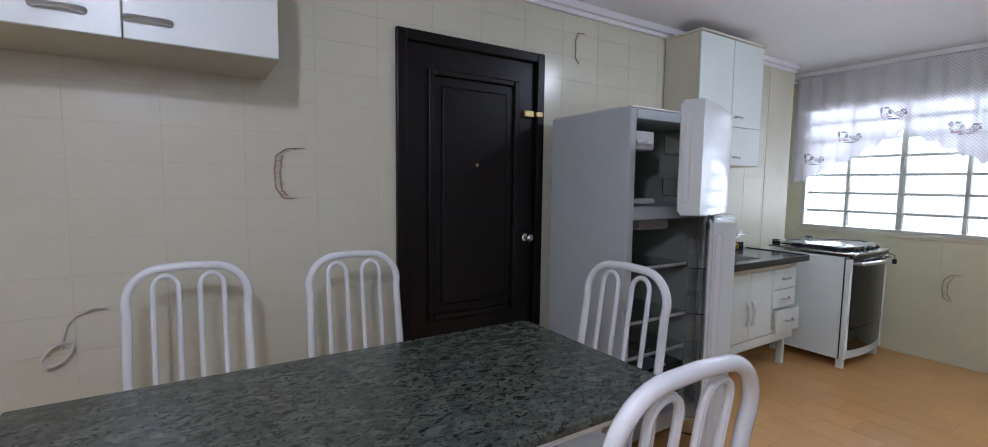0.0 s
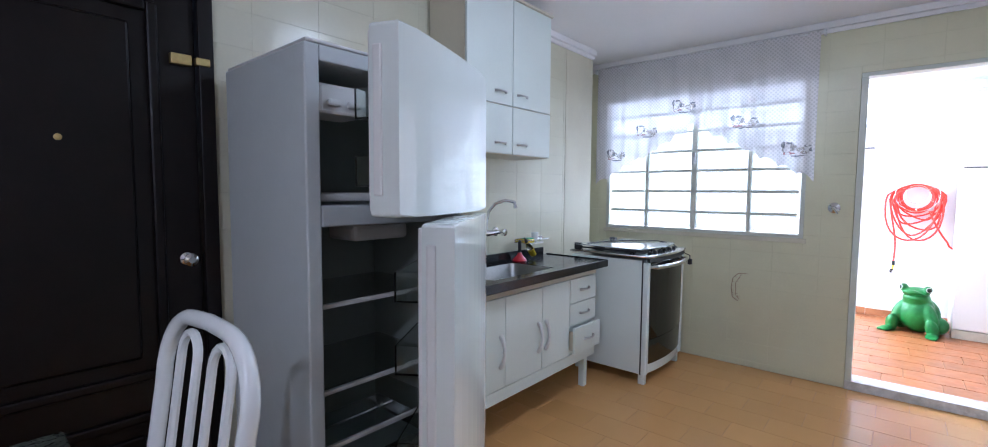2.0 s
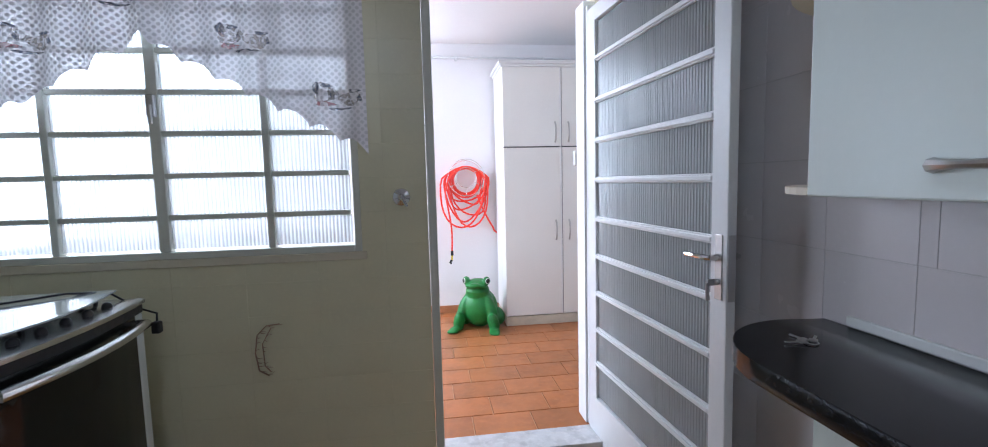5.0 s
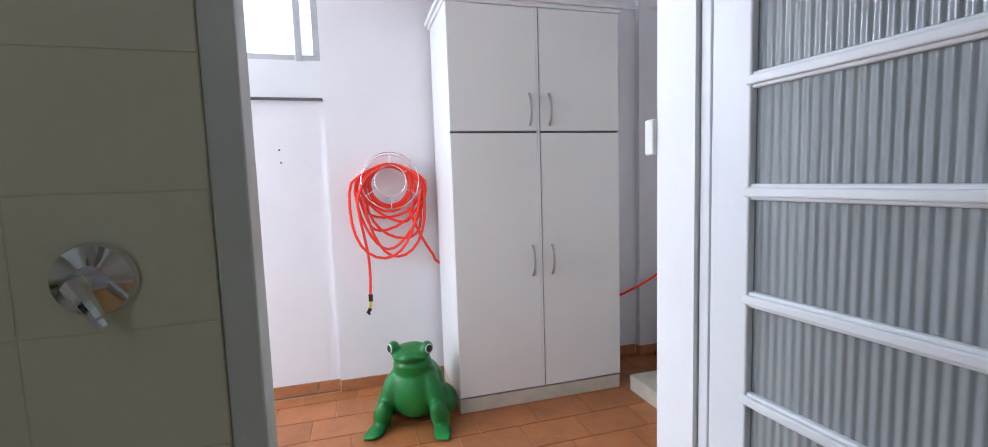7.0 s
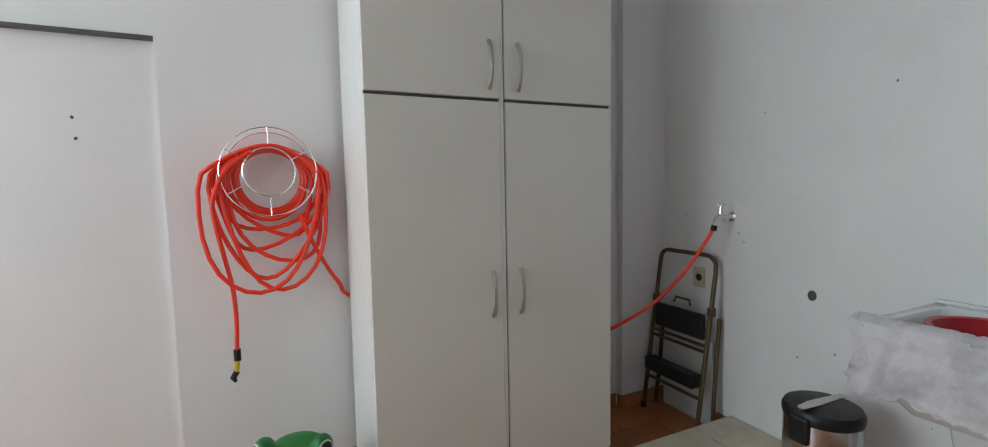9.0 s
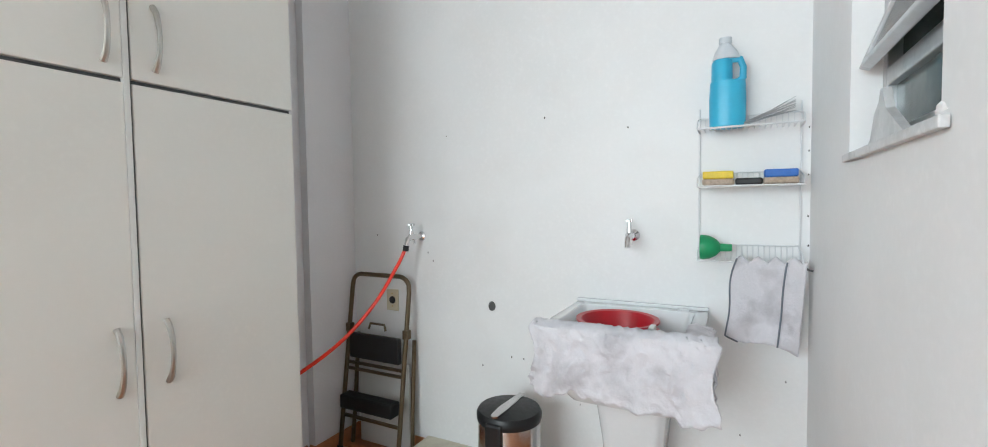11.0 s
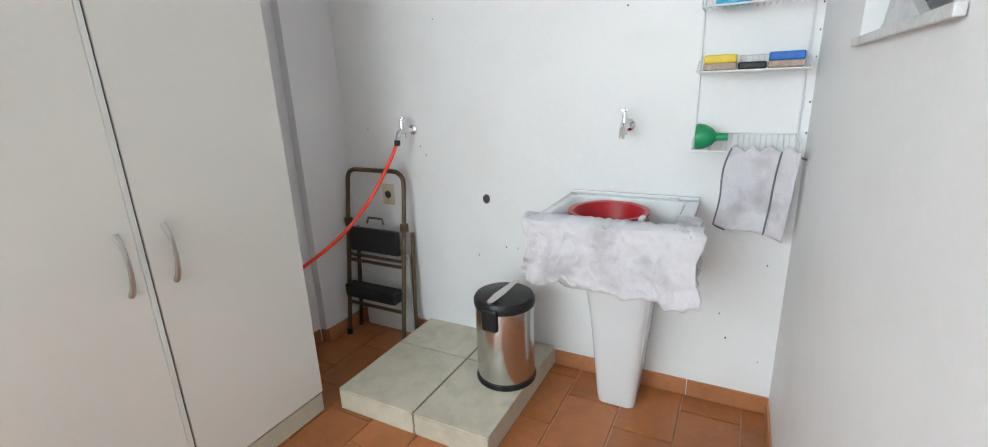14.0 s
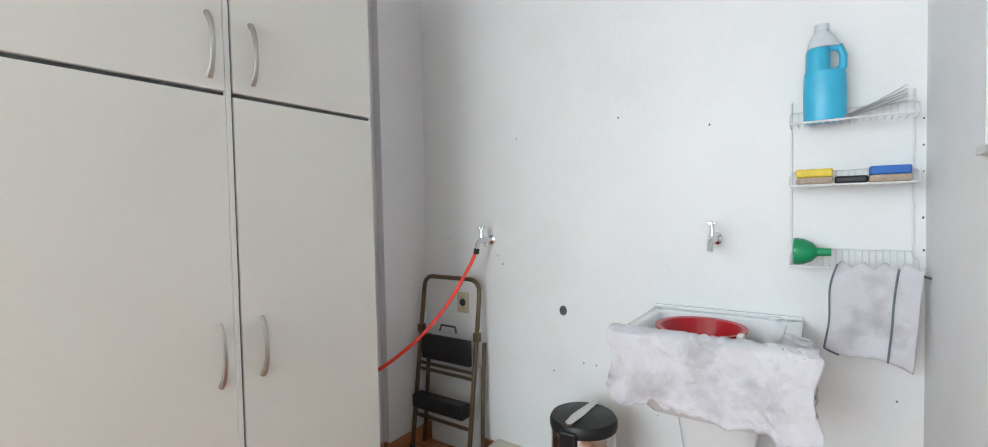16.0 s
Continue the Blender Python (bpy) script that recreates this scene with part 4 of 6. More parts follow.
part("spout", tube([(0.064, -1.90, TZ), (0.066, -1.90, TZ + 0.06), (0.075, -1.89, TZ + 0.14), (0.11, -1.86, TZ + 0.195), (0.16, -1.82, TZ + 0.215), (0.205, -1.785, TZ + 0.205), (0.212, -1.78, TZ + 0.165)],
                   [0.014, 0.012, 0.011, 0.011, 0.011, 0.012, 0.014], 12), CHROME, tap, smooth=True)

pl = thing("sink_plunger", "small red rubber sink plunger with a black handle", "plunger", 0.10, -1.585, 0.866)
part("rubber_cup", lathe([(0.048, 0.0), (0.050, 0.006), (0.040, 0.022), (0.022, 0.038), (0.016, 0.055), (0.013, 0.06)], sides=22), REDP, pl, "red rubber cup", True)
part("handle", lathe([(0.011, 0.055), (0.012, 0.12), (0.010, 0.14)], sides=12), BLACKP, pl, "", True)
bt = thing("detergent_bottle", "clear detergent bottle leaning with a yellow label", "bottle", 0.11, -1.42, 0.866)
part("body", moved(lathe([(0.026, 0.0), (0.029, 0.006), (0.029, 0.07), (0.022, 0.10), (0.011, 0.125), (0.011, 0.135)], sides=20, squash=0.7), pose(0, 0, 0.004, 0, 0, 0)), THINGLASS, bt, "clear plastic", True)
part("liquid", lathe([(0.025, 0.008), (0.026, 0.05), (0.02, 0.052)], sides=18, squash=0.66), YELLOWP, bt, "yellow liquid", True)
part("cap", lathe([(0.012, 0.135), (0.012, 0.15), (0.006, 0.16), (0.005, 0.175)], sides=12), BLACKP, bt, "", True)
bt.matrix_world = pose(0.085, -1.40, 0.887, 40)
rack = thing("soap_rack", "chrome wire soap rack on the tiled wall", "rack")
part("wire_ring", tube([(0.012, -1.52, 1.0), (0.09, -1.50, 1.0), (0.10, -1.46, 1.0), (0.10, -1.26, 1.0), (0.09, -1.22, 1.0), (0.012, -1.20, 1.0)], 0.003, 6), CHROME, rack)
part("wire_base", tube([(0.012, -1.50, 0.985), (0.085, -1.46, 0.975), (0.085, -1.28, 0.975), (0.012, -1.24, 0.985)], 0.0025, 6), CHROME, rack)
part("wall_plate", box(0.006, 0.013, -1.53, -1.19, 0.98, 1.01, 0.003), CHROME, rack)
sp = thing("dish_sponge", "yellow and green dish sponge in the wire rack", "sponge")
part("foam", box(0.03, 0.085, -1.47, -1.39, 0.979, 1.006, 0.006), YELLOWP, sp)
part("scourer", box(0.03, 0.085, -1.47, -1.39, 1.0062, 1.013, 0.002), GREENP, sp)
nap = thing("cup", "white cup standing against the tiled wall", "cup")
part("body", lathe([(0.022, 0.982), (0.026, 1.03), (0.026, 1.05)], 0.055, -1.345, 16), PLASTICW, nap, "", True)

# ---- kitchen: cooker ----
stove = thing("gas_cooker", "white gas cooker with a dark oven door and glass lid", "cooker")
GX0, GX1, GY0, GY1, GZ = 0.13, 0.745, -0.945, -0.225, 0.885
part("body", box(GX0, GX1 - 0.03, GY0, GY1, 0.03, 0.86, 0.004), ENAMEL, stove)
for y in (GY0, GY1 - 0.045):
    part("front_post", box(GX1 - 0.03, GX1 + 0.012, y, y + 0.045, 0.03, 0.846, 0.008), ENAMEL, stove)
part("black_strip", box(GX1 - 0.034, GX1 - 0.026, GY0 - 0.003, GY0 + 0.004, 0.03, 0.86), BLACKP, stove)
front = []
for i in range(9):
    u = i / 8
    front.append((GX1 + 0.012 + 0.030 * math.sin(math.pi * u), GY0 + 0.05 + (GY1 - GY0 - 0.10) * u))
pan = [(GX1 - 0.02, GY1 - 0.05), (GX1 - 0.02, GY0 + 0.05)]
part("cooktop", prism([(GX0 - 0.01, GY1 + 0.012), (GX0 - 0.01, GY0 - 0.012), (GX1 + 0.01, GY0 - 0.012)] + [(x + 0.012, GY0 + (GY1 - GY0) * i / 8) for i, (x, y) in enumerate(front)] + [(GX1 + 0.01, GY1 + 0.012)], 0.882, 0.897, 0.004, 2), STEEL, stove, "stainless steel cooktop", True)
part("control_band", prism(pan + [(x + 0.006, GY0 + 0.01 + (GY1 - GY0 - 0.02) * i / 8) for i, (x, y) in enumerate(front)], 0.849, 0.880, 0.003), BLACKP, stove, "black band under the cooktop", True)
od = part("oven_door", prism(pan + front, 0.285, 0.845, 0.004), BLACKGL, stove, "black glass oven door", True)
hb = []
for i in range(9):
    u = i / 8
    hb.append((GX1 + 0.055 + 0.034 * math.sin(math.pi * u), GY0 + 0.06 + (GY1 - GY0 - 0.12) * u, 0.815))
hb = [(GX1 + 0.01, GY0 + 0.06, 0.815), *hb, (GX1 + 0.01, GY1 - 0.06, 0.815)]
part("oven_handle", tube(hb, 0.017, 10), STEEL, od, "curved steel handle", True)
wd = part("lower_drawer", prism([(x - 0.004, y) for x, y in pan + front], 0.10, 0.279, 0.004), BLACKGL, stove, "black glass warming drawer", True)
part("kick_panel", prism([(x - 0.012, y) for x, y in pan + front], 0.03, 0.096, 0.004), ENAMEL, stove, "", True)
for k in range(6):
    y = GY0 + 0.12 + 0.095 * k
    part("knob", moved(lathe([(0.016, 0), (0.015, 0.010), (0.010, 0.017), (0.005, 0.019)], sides=14), pose(GX1 - 0.03, y, 0.8975)), BLACKP, stove, "black control knob", True)
for k, (x, y) in enumerate(((0.28, -0.78), (0.28, -0.42), (0.54, -0.78), (0.54, -0.42), (0.41, -0.60))):
    part("burner", lathe([(0.05, 0.897), (0.05, 0.905), (0.038, 0.912), (0.038, 0.918), (0.02, 0.92)], x, y, 20), BLACKP, stove, "black gas burner", True)
for y in (-0.92, -0.60, -0.28):
    part("pan_grate", boxes((0.19, 0.64, y - 0.005, y + 0.005, 0.912, 0.922), (0.19, 0.20, y - 0.005, y + 0.005, 0.897, 0.912), (0.63, 0.64, y - 0.005, y + 0.005, 0.897, 0.912)), BLACKP, stove)
lid = []
for i in range(13):
    u = i / 12
    lid.append((GX1 - 0.065 + 0.06 * math.sin(math.pi * u), GY0 + 0.01 + (GY1 - GY0 - 0.02) * u))
part("glass_lid", prism([(GX0 + 0.01, GY1 - 0.03), (GX0 + 0.01, GY0 + 0.03)] + lid, 0.932, 0.938, 0.002), LIDGLASS, stove, "glass lid folded down, coloured pale for the window's reflection", True)
for y in (GY0 + 0.06, GY1 - 0.06):
    part("lid_hinge", box(GX0 - 0.005, GX0 + 0.05, y - 0.02, y + 0.02, 0.895, 0.945, 0.006), BLACKP, stove)
    part("lid_buffer", lathe([(0.007, 0.897), (0.007, 0.932)], GX1 - 0.15, y, 8), BLACKP, stove)
for x in (GX0 + 0.06, GX1 - 0.03):
    for y in (GY0 + 0.04, GY1 - 0.04):
        part("foot", box(x - 0.025, x + 0.025, y - 0.02, y + 0.02, FK, 0.032, 0.005), ENAMEL, stove)
part("power_cable", tube([(0.22, -0.86, 0.943), (0.28, -0.60, 0.944), (0.34, -0.50, 0.946), (0.45, -0.40, 0.944), (0.56, -0.30, 0.945), (0.66, -0.245, 0.93), (0.74, -0.22, 0.86), (0.80, -0.215, 0.835), (0.81, -0.24, 0.80)], 0.004, 6), BLACKP, stove, "black power cable")
part("plug", box(0.795, 0.825, -0.255, -0.225, 0.765, 0.81, 0.006), BLACKP, stove)

# ---- kitchen: right-hand run ----
RX = 2.585
tall = thing("wall_cabinet", "tall white laminate wall cabinet with bow handles", "cabinet")
part("body", box(RX + 0.018, XC, -2.055, -1.30, 1.262, HK - 0.002, 0.002), WHITELAM, tall)
for y0, y1, hy in ((-1.70, -1.30, -1.60), (-2.055, -1.704, -1.87)):
    d = part("door", box(RX, RX + 0.017, y0, y1, 1.262, HK - 0.004, 0.004), WHITELAM, tall)
    grip(on_mx(RX, hy, 1.315), 0.13, 0.0065, SATIN, 0.026, d, "bow_handle", 1.9)
endshelf = thing("corner_shelf", "cream quarter-round end shelf beside the wall cabinet", "shelf")
qr = [(XC, -1.30), (RX + 0.03, -1.30)] + [(XC - 0.285 * math.cos(radians(a)), -1.30 + 0.27 * math.sin(radians(a))) for a in range(8, 91, 8)] + [(XC, -1.03)]
for z in (1.262, 1.70, 2.12):
    part("rounded_board", prism(qr, z, z + 0.016, 0.003), CREAMLAM, endshelf)
part("back_panel", box(XC - 0.012, XC - 0.001, -1.298, -1.04, 1.278, HK - 0.01), CREAMLAM, endshelf)
gc = thing("glazed_cabinet", "white wall cabinet with a glazed door above a niche", "cabinet")
part("carcass", boxes((RX + 0.02, XC, -3.5, -2.06, 1.55, 1.568), (XC - 0.012, XC, -3.5, -2.06, 1.568, HK - 0.002), (RX + 0.02, XC - 0.012, -2.078, -2.06, 1.568, HK - 0.002), (RX + 0.02, XC - 0.012, -3.5, -3.482, 1.568, HK - 0.002), (RX + 0.02, XC - 0.012, -2.40, -2.385, 1.568, HK - 0.002)), CREAMLAM, gc, "cream laminate inside")
gd = part("glazed_door", boxes((RX, RX + 0.018, -2.128, -2.062, 1.55, HK - 0.004), (RX, RX + 0.018, -2.378, -2.292, 1.55, HK - 0.004), (RX, RX + 0.018, -2.292, -2.128, 1.55, 1.59), (RX, RX + 0.018, -2.292, -2.128, 2.48, HK - 0.004), bevel=0.003), WHITELAM, gc)
part("door_glass", box(RX + 0.007, RX + 0.011, -2.296, -2.124, 1.586, 2.484), THINGLASS, gd)
grip(on_mx(RX, -2.335, 1.70, True), 0.16, 0.008, SATIN, 0.03, gd, "bow_handle", 1.9)
for y0, y1, hy in ((-2.745, -2.382, -2.43), (-3.115, -2.75, -3.06), (-3.49, -3.12, -3.17)):
    d = part("door", box(RX, RX + 0.018, y0, y1, 1.55, HK - 0.004, 0.003), WHITELAM, gc)
    grip(on_mx(RX, hy, 1.70, True), 0.16, 0.008, SATIN, 0.03, d, "bow_handle", 1.9)
for z in (1.86, 2.2):
    part("inner_shelf", box(RX + 0.03, XC - 0.012, -2.384, -2.08, z, z + 0.014), CREAMLAM, gc)
niche = thing("niche_shelf", "clear glass shelf on black clips in the niche", "shelf")
part("back_panel", box(XC - 0.008, XC - 0.001, -3.5, -2.06, 1.262, 1.549), CREAMLAM, niche, "cream niche panel")
part("side_panel", box(RX + 0.02, XC - 0.009, -2.075, -2.06, 1.262, 1.549), CREAMLAM, niche)
part("glass_plate", box(RX + 0.03, XC - 0.01, -3.48, -2.08, 1.435, 1.441), THINGLASS, niche)
for x in (RX + 0.08, XC - 0.06):
    part("shelf_clip", box(x - 0.014, x + 0.014, -2.092, -2.076, 1.424, 1.436, 0.002), BLACKP, niche)

glasses = thing("drinking_glass", "clear drinking glass inside the glazed cabinet", "glass", 2.70, -2.18, 1.568, group="glasses in the cabinet")
part("bowl", lathe([(0.026, 0.0), (0.033, 0.09), (0.030, 0.09), (0.024, 0.006)], sides=18), THINGLASS, glasses, "", True)
copy_thing(glasses, pose(2.70, -2.26, 1.568))
copy_thing(glasses, pose(2.77, -2.22, 1.568))

base = thing("base_cabinet", "white laminate base cabinets under the black counter", "cabinet")
part("body", box(RX - 0.005, XC, -3.9, -1.36, 0.05, 0.862, 0.002), WHITELAM, base)
part("plinth", box(RX + 0.04, XC, -3.88, -1.38, FK, 0.05), WHITELAM, base)
ys = [-1.36, -1.645, -2.01, -2.37, -2.73, -3.1, -3.5, -3.9]
for k, (y1, y0) in enumerate(zip(ys, ys[1:])):
    d = part("door", box(RX - 0.024, RX - 0.006, y0 + 0.002, y1 - 0.002, 0.055, 0.855, 0.004), WHITELAM, base)
    grip(on_mx(RX - 0.024, (y0 + y1) / 2 + (-0.05 if k % 2 == 0 else 0.03), 0.815), 0.14, 0.0065, SATIN, 0.028, d, "bow_handle", 1.9)
ctop = thing("black_counter", "black counter with a rounded bullnose end", "counter")
nose = [(XC, -3.9), (2.505, -3.9), (2.505, -1.28)]
for i in range(1, 13):
    a = radians(180 - i * 7.5)
    nose.append((2.505 + 0.26 + 0.26 * math.cos(a), -1.28 + 0.26 * math.sin(a)))
nose += [(XC, -1.02)]
part("top_slab", prism(nose, 0.872, 0.918, 0.018, 4), BLACKG, ctop, "", True)
part("wall_strip", box(XC - 0.014, XC - 0.0, -3.9, -1.10, 0.918, 0.944, 0.004), PLASTICW, ctop, "white plastic strip")
part("peeled_edge", tube([(2.53, -2.10, 0.916), (2.515, -2.07, 0.917), (2.53, -2.02, 0.9185), (2.60, -1.985, 0.9185)], [0.004, 0.009, 0.008, 0.004], 6, flat=0.35), CABLEW, ctop, "torn pale edging")
keys = thing("key_ring", "bunch of small keys lying on the counter", "keys", 2.70, -1.20, 0.918, 20)
part("ring", tube([(0.014 * math.cos(i * math.tau / 12), 0.014 * math.sin(i * math.tau / 12), 0.003) for i in range(12)], 0.0014, 6, closed=True), CHROME, keys)
for a in (20, 75, 150):
    part("key", moved(boxes((0.012, 0.03, -0.009, 0.009, 0.001, 0.004), (0.03, 0.06, -0.003, 0.003, 0.001, 0.0035)), pose(0, 0, 0.001 * (a // 40), 0, 0, a)), SATIN, keys)

left = thing("dining_wall_cabinet", "white wall cabinet above the table wall", "cabinet")
part("body", box(0.008, 0.405, -6.30, -5.01, 1.86, HK - 0.002, 0.002), CREAMLAM, left, "cream laminate carcass")
for y0, y1, hy in ((-5.466, -5.012, -5.40), (-5.88, -5.47, -5.62), (-6.298, -5.884, -6.0)):
    d = part("door", box(0.407, 0.424, y0, y1, 1.86, HK - 0.004, 0.003), WHITELAM, left)
    grip(on_x(0.424, hy, 1.925), 0.12, 0.007, SATIN, 0.026, d, "bow_handle", 1.8)

# wall fittings
valve = thing("gas_valve", "chrome shut-off valve on the cream wall", "valve")
part("escutcheon", moved(lathe([(0.040, 0), (0.037, 0.008), (0.016, 0.012), (0.012, 0.04)], sides=20), pose(1.725, -0.006, 1.245, 90)), CHROME, valve, "", True)
part("turn_handle", tube([(1.725, -0.045, 1.245), (1.735, -0.055, 1.235), (1.75, -0.055, 1.205)], [0.012, 0.009, 0.006], 8), CHROME, valve, "", True)


def glue_mark(name, pts, r):
    t = thing(name, "brown hook-shaped glue mark stuck to the wall tiles", "mark", group="glue marks")
    part("glue_line", tube(pts, r, 6, flat=0.5), PINKMARK, t)
    for (xa, ya, za), (xb, yb, zb) in zip(pts, pts[1:]):
        for k in range(3):
            f = (k + random.random()) / 3
            x, y, z = xa + (xb - xa) * f, ya + (yb - ya) * f, za + (zb - za) * f
            w, h = random.uniform(0.012, 0.03), random.uniform(-0.008, 0.008)
            along = (w, 0.0) if abs(ya) < 0.1 else (0.0, w)
            part("glue_ridge", tube([(x, y, z), (x + along[0] * 0.6, y + along[1] * 0.6, z + h), (x + along[0], y + along[1], z + h * 0.4)], [r * 0.7, r * 0.45, r * 0.2], 5, flat=0.5), PINKMARK, t)
    return t


random.seed(31)


glue_mark("glue_mark", [(0.0075, -4.86, 1.565), (0.0075, -4.93, 1.56), (0.0075, -4.975, 1.53), (0.0075, -4.985, 1.46), (0.0075, -4.98, 1.38), (0.0075, -4.95, 1.335), (0.0075, -4.91, 1.33)], 0.006)
glue_mark("glue_mark", [(0.0075, -4.95, 1.53), (0.0075, -4.962, 1.45), (0.0075, -4.955, 1.37), (0.0075, -4.93, 1.345)], 0.004)
glue_mark("glue_mark", [(0.0075, -3.13, 2.385), (0.0075, -3.18, 2.38), (0.0075, -3.20, 2.33), (0.0075, -3.20, 2.22), (0.0075, -3.17, 2.19)], 0.004)
glue_mark("glue_mark", [(1.175, -0.0075, 0.705), (1.12, -0.0075, 0.70), (1.08, -0.0075, 0.66), (1.068, -0.0075, 0.58), (1.08, -0.0075, 0.50), (1.12, -0.0075, 0.475)], 0.005)
glue_mark("glue_mark", [(1.14, -0.0075, 0.69), (1.10, -0.0075, 0.62), (1.105, -0.0075, 0.52), (1.13, -0.0075, 0.49)], 0.004)
cable = thing("wall_cable", "coil of white cable hanging from the wall", "cable")
part("lead", tube([(0.008, -5.60, 0.905), (0.02, -5.64, 0.912), (0.02, -5.69, 0.895), (0.016, -5.72, 0.86), (0.014, -5.735, 0.81), (0.02, -5.74, 0.77)], 0.005, 6), CABLEW, cable)
for k in range(4):
    part("coil_turn", tube([(0.018 + 0.004 * k, -5.752 + (0.038 + 0.003 * k) * math.cos(i * math.tau / 16), 0.748 + (0.036 + 0.003 * k) * math.sin(i * math.tau / 16 + 0.2 * k)) for i in range(16)], 0.0035, 6, closed=True), CABLEW, cable)
for nm, x, y in (("ceiling_light", 1.53, -2.26), ("ceiling_light", 2.35, -5.70)):
    cl = thing(nm, "round white glass ceiling lamp, switched on", "lamp", x, y, HK, group="kitchen ceiling lamps")
    part("base_ring", lathe([(0.09, -0.03), (0.09, 0.0)], sides=24), PLASTICW, cl)
    part("glass_disc", lathe([(0.075, -0.045), (0.085, -0.03)], sides=24), BULB, cl)

# ---- laundry: wardrobe ----
ward = thing("wardrobe", "tall grey-white laminate wardrobe with four doors", "wardrobe")
VX0, VX1, VM, VY, VZ = 2.505, 3.535, 3.025, 1.958, 2.29
part("body", box(VX0, VX1, VY, 2.45, 0.085, VZ, 0.002), PLASTICW, ward)
part("crown", boxes((VX0 - 0.03, VX1 + 0.03, VY - 0.045, 2.47, VZ + 0.012, VZ + 0.04), (VX0 - 0.015, VX1 + 0.015, VY - 0.03, 2.46, VZ - 0.012, VZ + 0.012), bevel=0.006), PLASTICW, ward, "white moulded crown")
part("plinth", box(VX0, VX1, VY - 0.012, 2.45, 0.0, 0.083, 0.003), BEIGETILE, ward, "beige tiled plinth")
for x0, x1, hx in ((VX0, VM - 0.0140, 2.968), (VM + 0.004, VX1, 3.088)):
    for z0, z1, hz in ((0.095, 1.588, 0.857), (1.600, VZ - 0.014, 1.72)):
        d = part("door", box(x0 + 0.001, x1 - 0.001, VY - 0.021, VY - 0.002, z0, z1, 0.003), GREYLAM, ward)
        grip(on_my(hx, VY - 0.021, hz, True), 0.175, 0.0065, DULLHANDLE, 0.03, d, "bow_handle", 1.35)
part("centre_strip", box(VM - 0.0148, VM - 0.0015, VY - 0.0235, VY - 0.002, 0.095, VZ - 0.014), PLASTICW, ward, "pale edging strip")
# dark strips stand in for the shade in the gaps between the doors
part("door_seal", box(VM - 0.0012, VM + 0.0048, VY - 0.016, VY - 0.002, 0.095, VZ - 0.014), DARKRAIL, ward, "dark strip put in as the shade of the gap between the doors")
part("door_seal", box(VX0 + 0.004, VX1 - 0.004, VY - 0.0075, VY - 0.0025, 1.589, 1.599), DARKRAIL, ward, "dark strip put in as the shade of the gap between the doors")

# ---- laundry: hose on its reel ----
HCX, HCY, HCZ = 2.21, 2.44, 1.335
reel = thing("hose_reel", "chrome wire hose reel fixed to the white wall", "reel")
for r, y in ((0.175, YN - 0.115), (0.165, YN - 0.012), (0.095, YN - 0.115)):
    part("wire_ring", tube([(HCX + r * math.cos(i * math.tau / 36), y, HCZ + 0.01 + r * math.sin(i * math.tau / 36)) for i in range(36)], 0.0028, 6, closed=True), CHROME, reel)
for k in range(6):
    a = radians(30 + 60 * k)
    c, s = math.cos(a), math.sin(a)
    part("wire_spoke", tube([(HCX + 0.175 * c, YN - 0.115, HCZ + 0.01 + 0.175 * s), (HCX + 0.095 * c, YN - 0.115, HCZ + 0.01 + 0.095 * s), (HCX + 0.095 * c, YN - 0.004, HCZ + 0.01 + 0.095 * s)], 0.0026, 6), CHROME, reel)
hose = thing("garden_hose", "red-orange garden hose looped over the reel", "hose")
pts = []
LOOPS = [(0.118, 0.118, 0.13, 0), (0.125, 0.125, 0.14, 0), (0.13, 0.13, 0.15, 0), (0.14, 0.14, 0.16, 0.0), (0.145, 0.16, 0.185, -0.02), (0.16, 0.17, 0.235, 0.04), (0.15, 0.19, 0.25, -0.045),
         (0.17, 0.175, 0.33, 0.055), (0.165, 0.20, 0.36, -0.035), (0.185, 0.20, 0.455, 0.045), (0.185, 0.215, 0.46, -0.03)]
for k, (up, half, down, dx) in enumerate(LOOPS):
    y = YN - 0.02 - 0.009 * k
    for i in range(30):
        a = math.pi / 2 + i * math.tau / 30
        c, s = math.cos(a), math.sin(a)
        nxt = LOOPS[min(k + 1, len(LOOPS) - 1)]
        f = i / 30
        U, Hf, D, DX = (up + (nxt[0] - up) * f, half + (nxt[1] - half) * f, down + (nxt[2] - down) * f, dx + (nxt[3] - dx) * f)
        if s >= 0:
            w = (0.115 + 0.35 * (U - 0.115)) + (Hf - 0.115) * (1 - s) * 0.75
            p = (HCX + DX * (1 - s) + w * c, y, HCZ - 0.01 + s * (0.105 + 0.25 * (U - 0.11)))
        else:
            wig = (0.03 * math.sin(2 * a + k * 2.3) + 0.05 * (-1) ** k * s) * (-s) if k > 3 else 0
            p = (HCX + DX + Hf * c + wig, y - 0.006 * (-s), HCZ - 0.01 + s * D)
        pts.append(p)
tail = [(HCX - 0.06, YN - 0.115, HCZ + 0.09), (HCX - 0.15, YN - 0.12, HCZ + 0.02), (HCX - 0.20, YN - 0.12, HCZ - 0.10), (HCX - 0.195, YN - 0.115, HCZ - 0.20), (HCX - 0.175, YN - 0.10, HCZ - 0.32), (HCX - 0.155, YN - 0.08, HCZ - 0.45), (HCX - 0.15, YN - 0.07, HCZ - 0.58), (HCX - 0.155, YN - 0.065, HCZ - 0.70)]


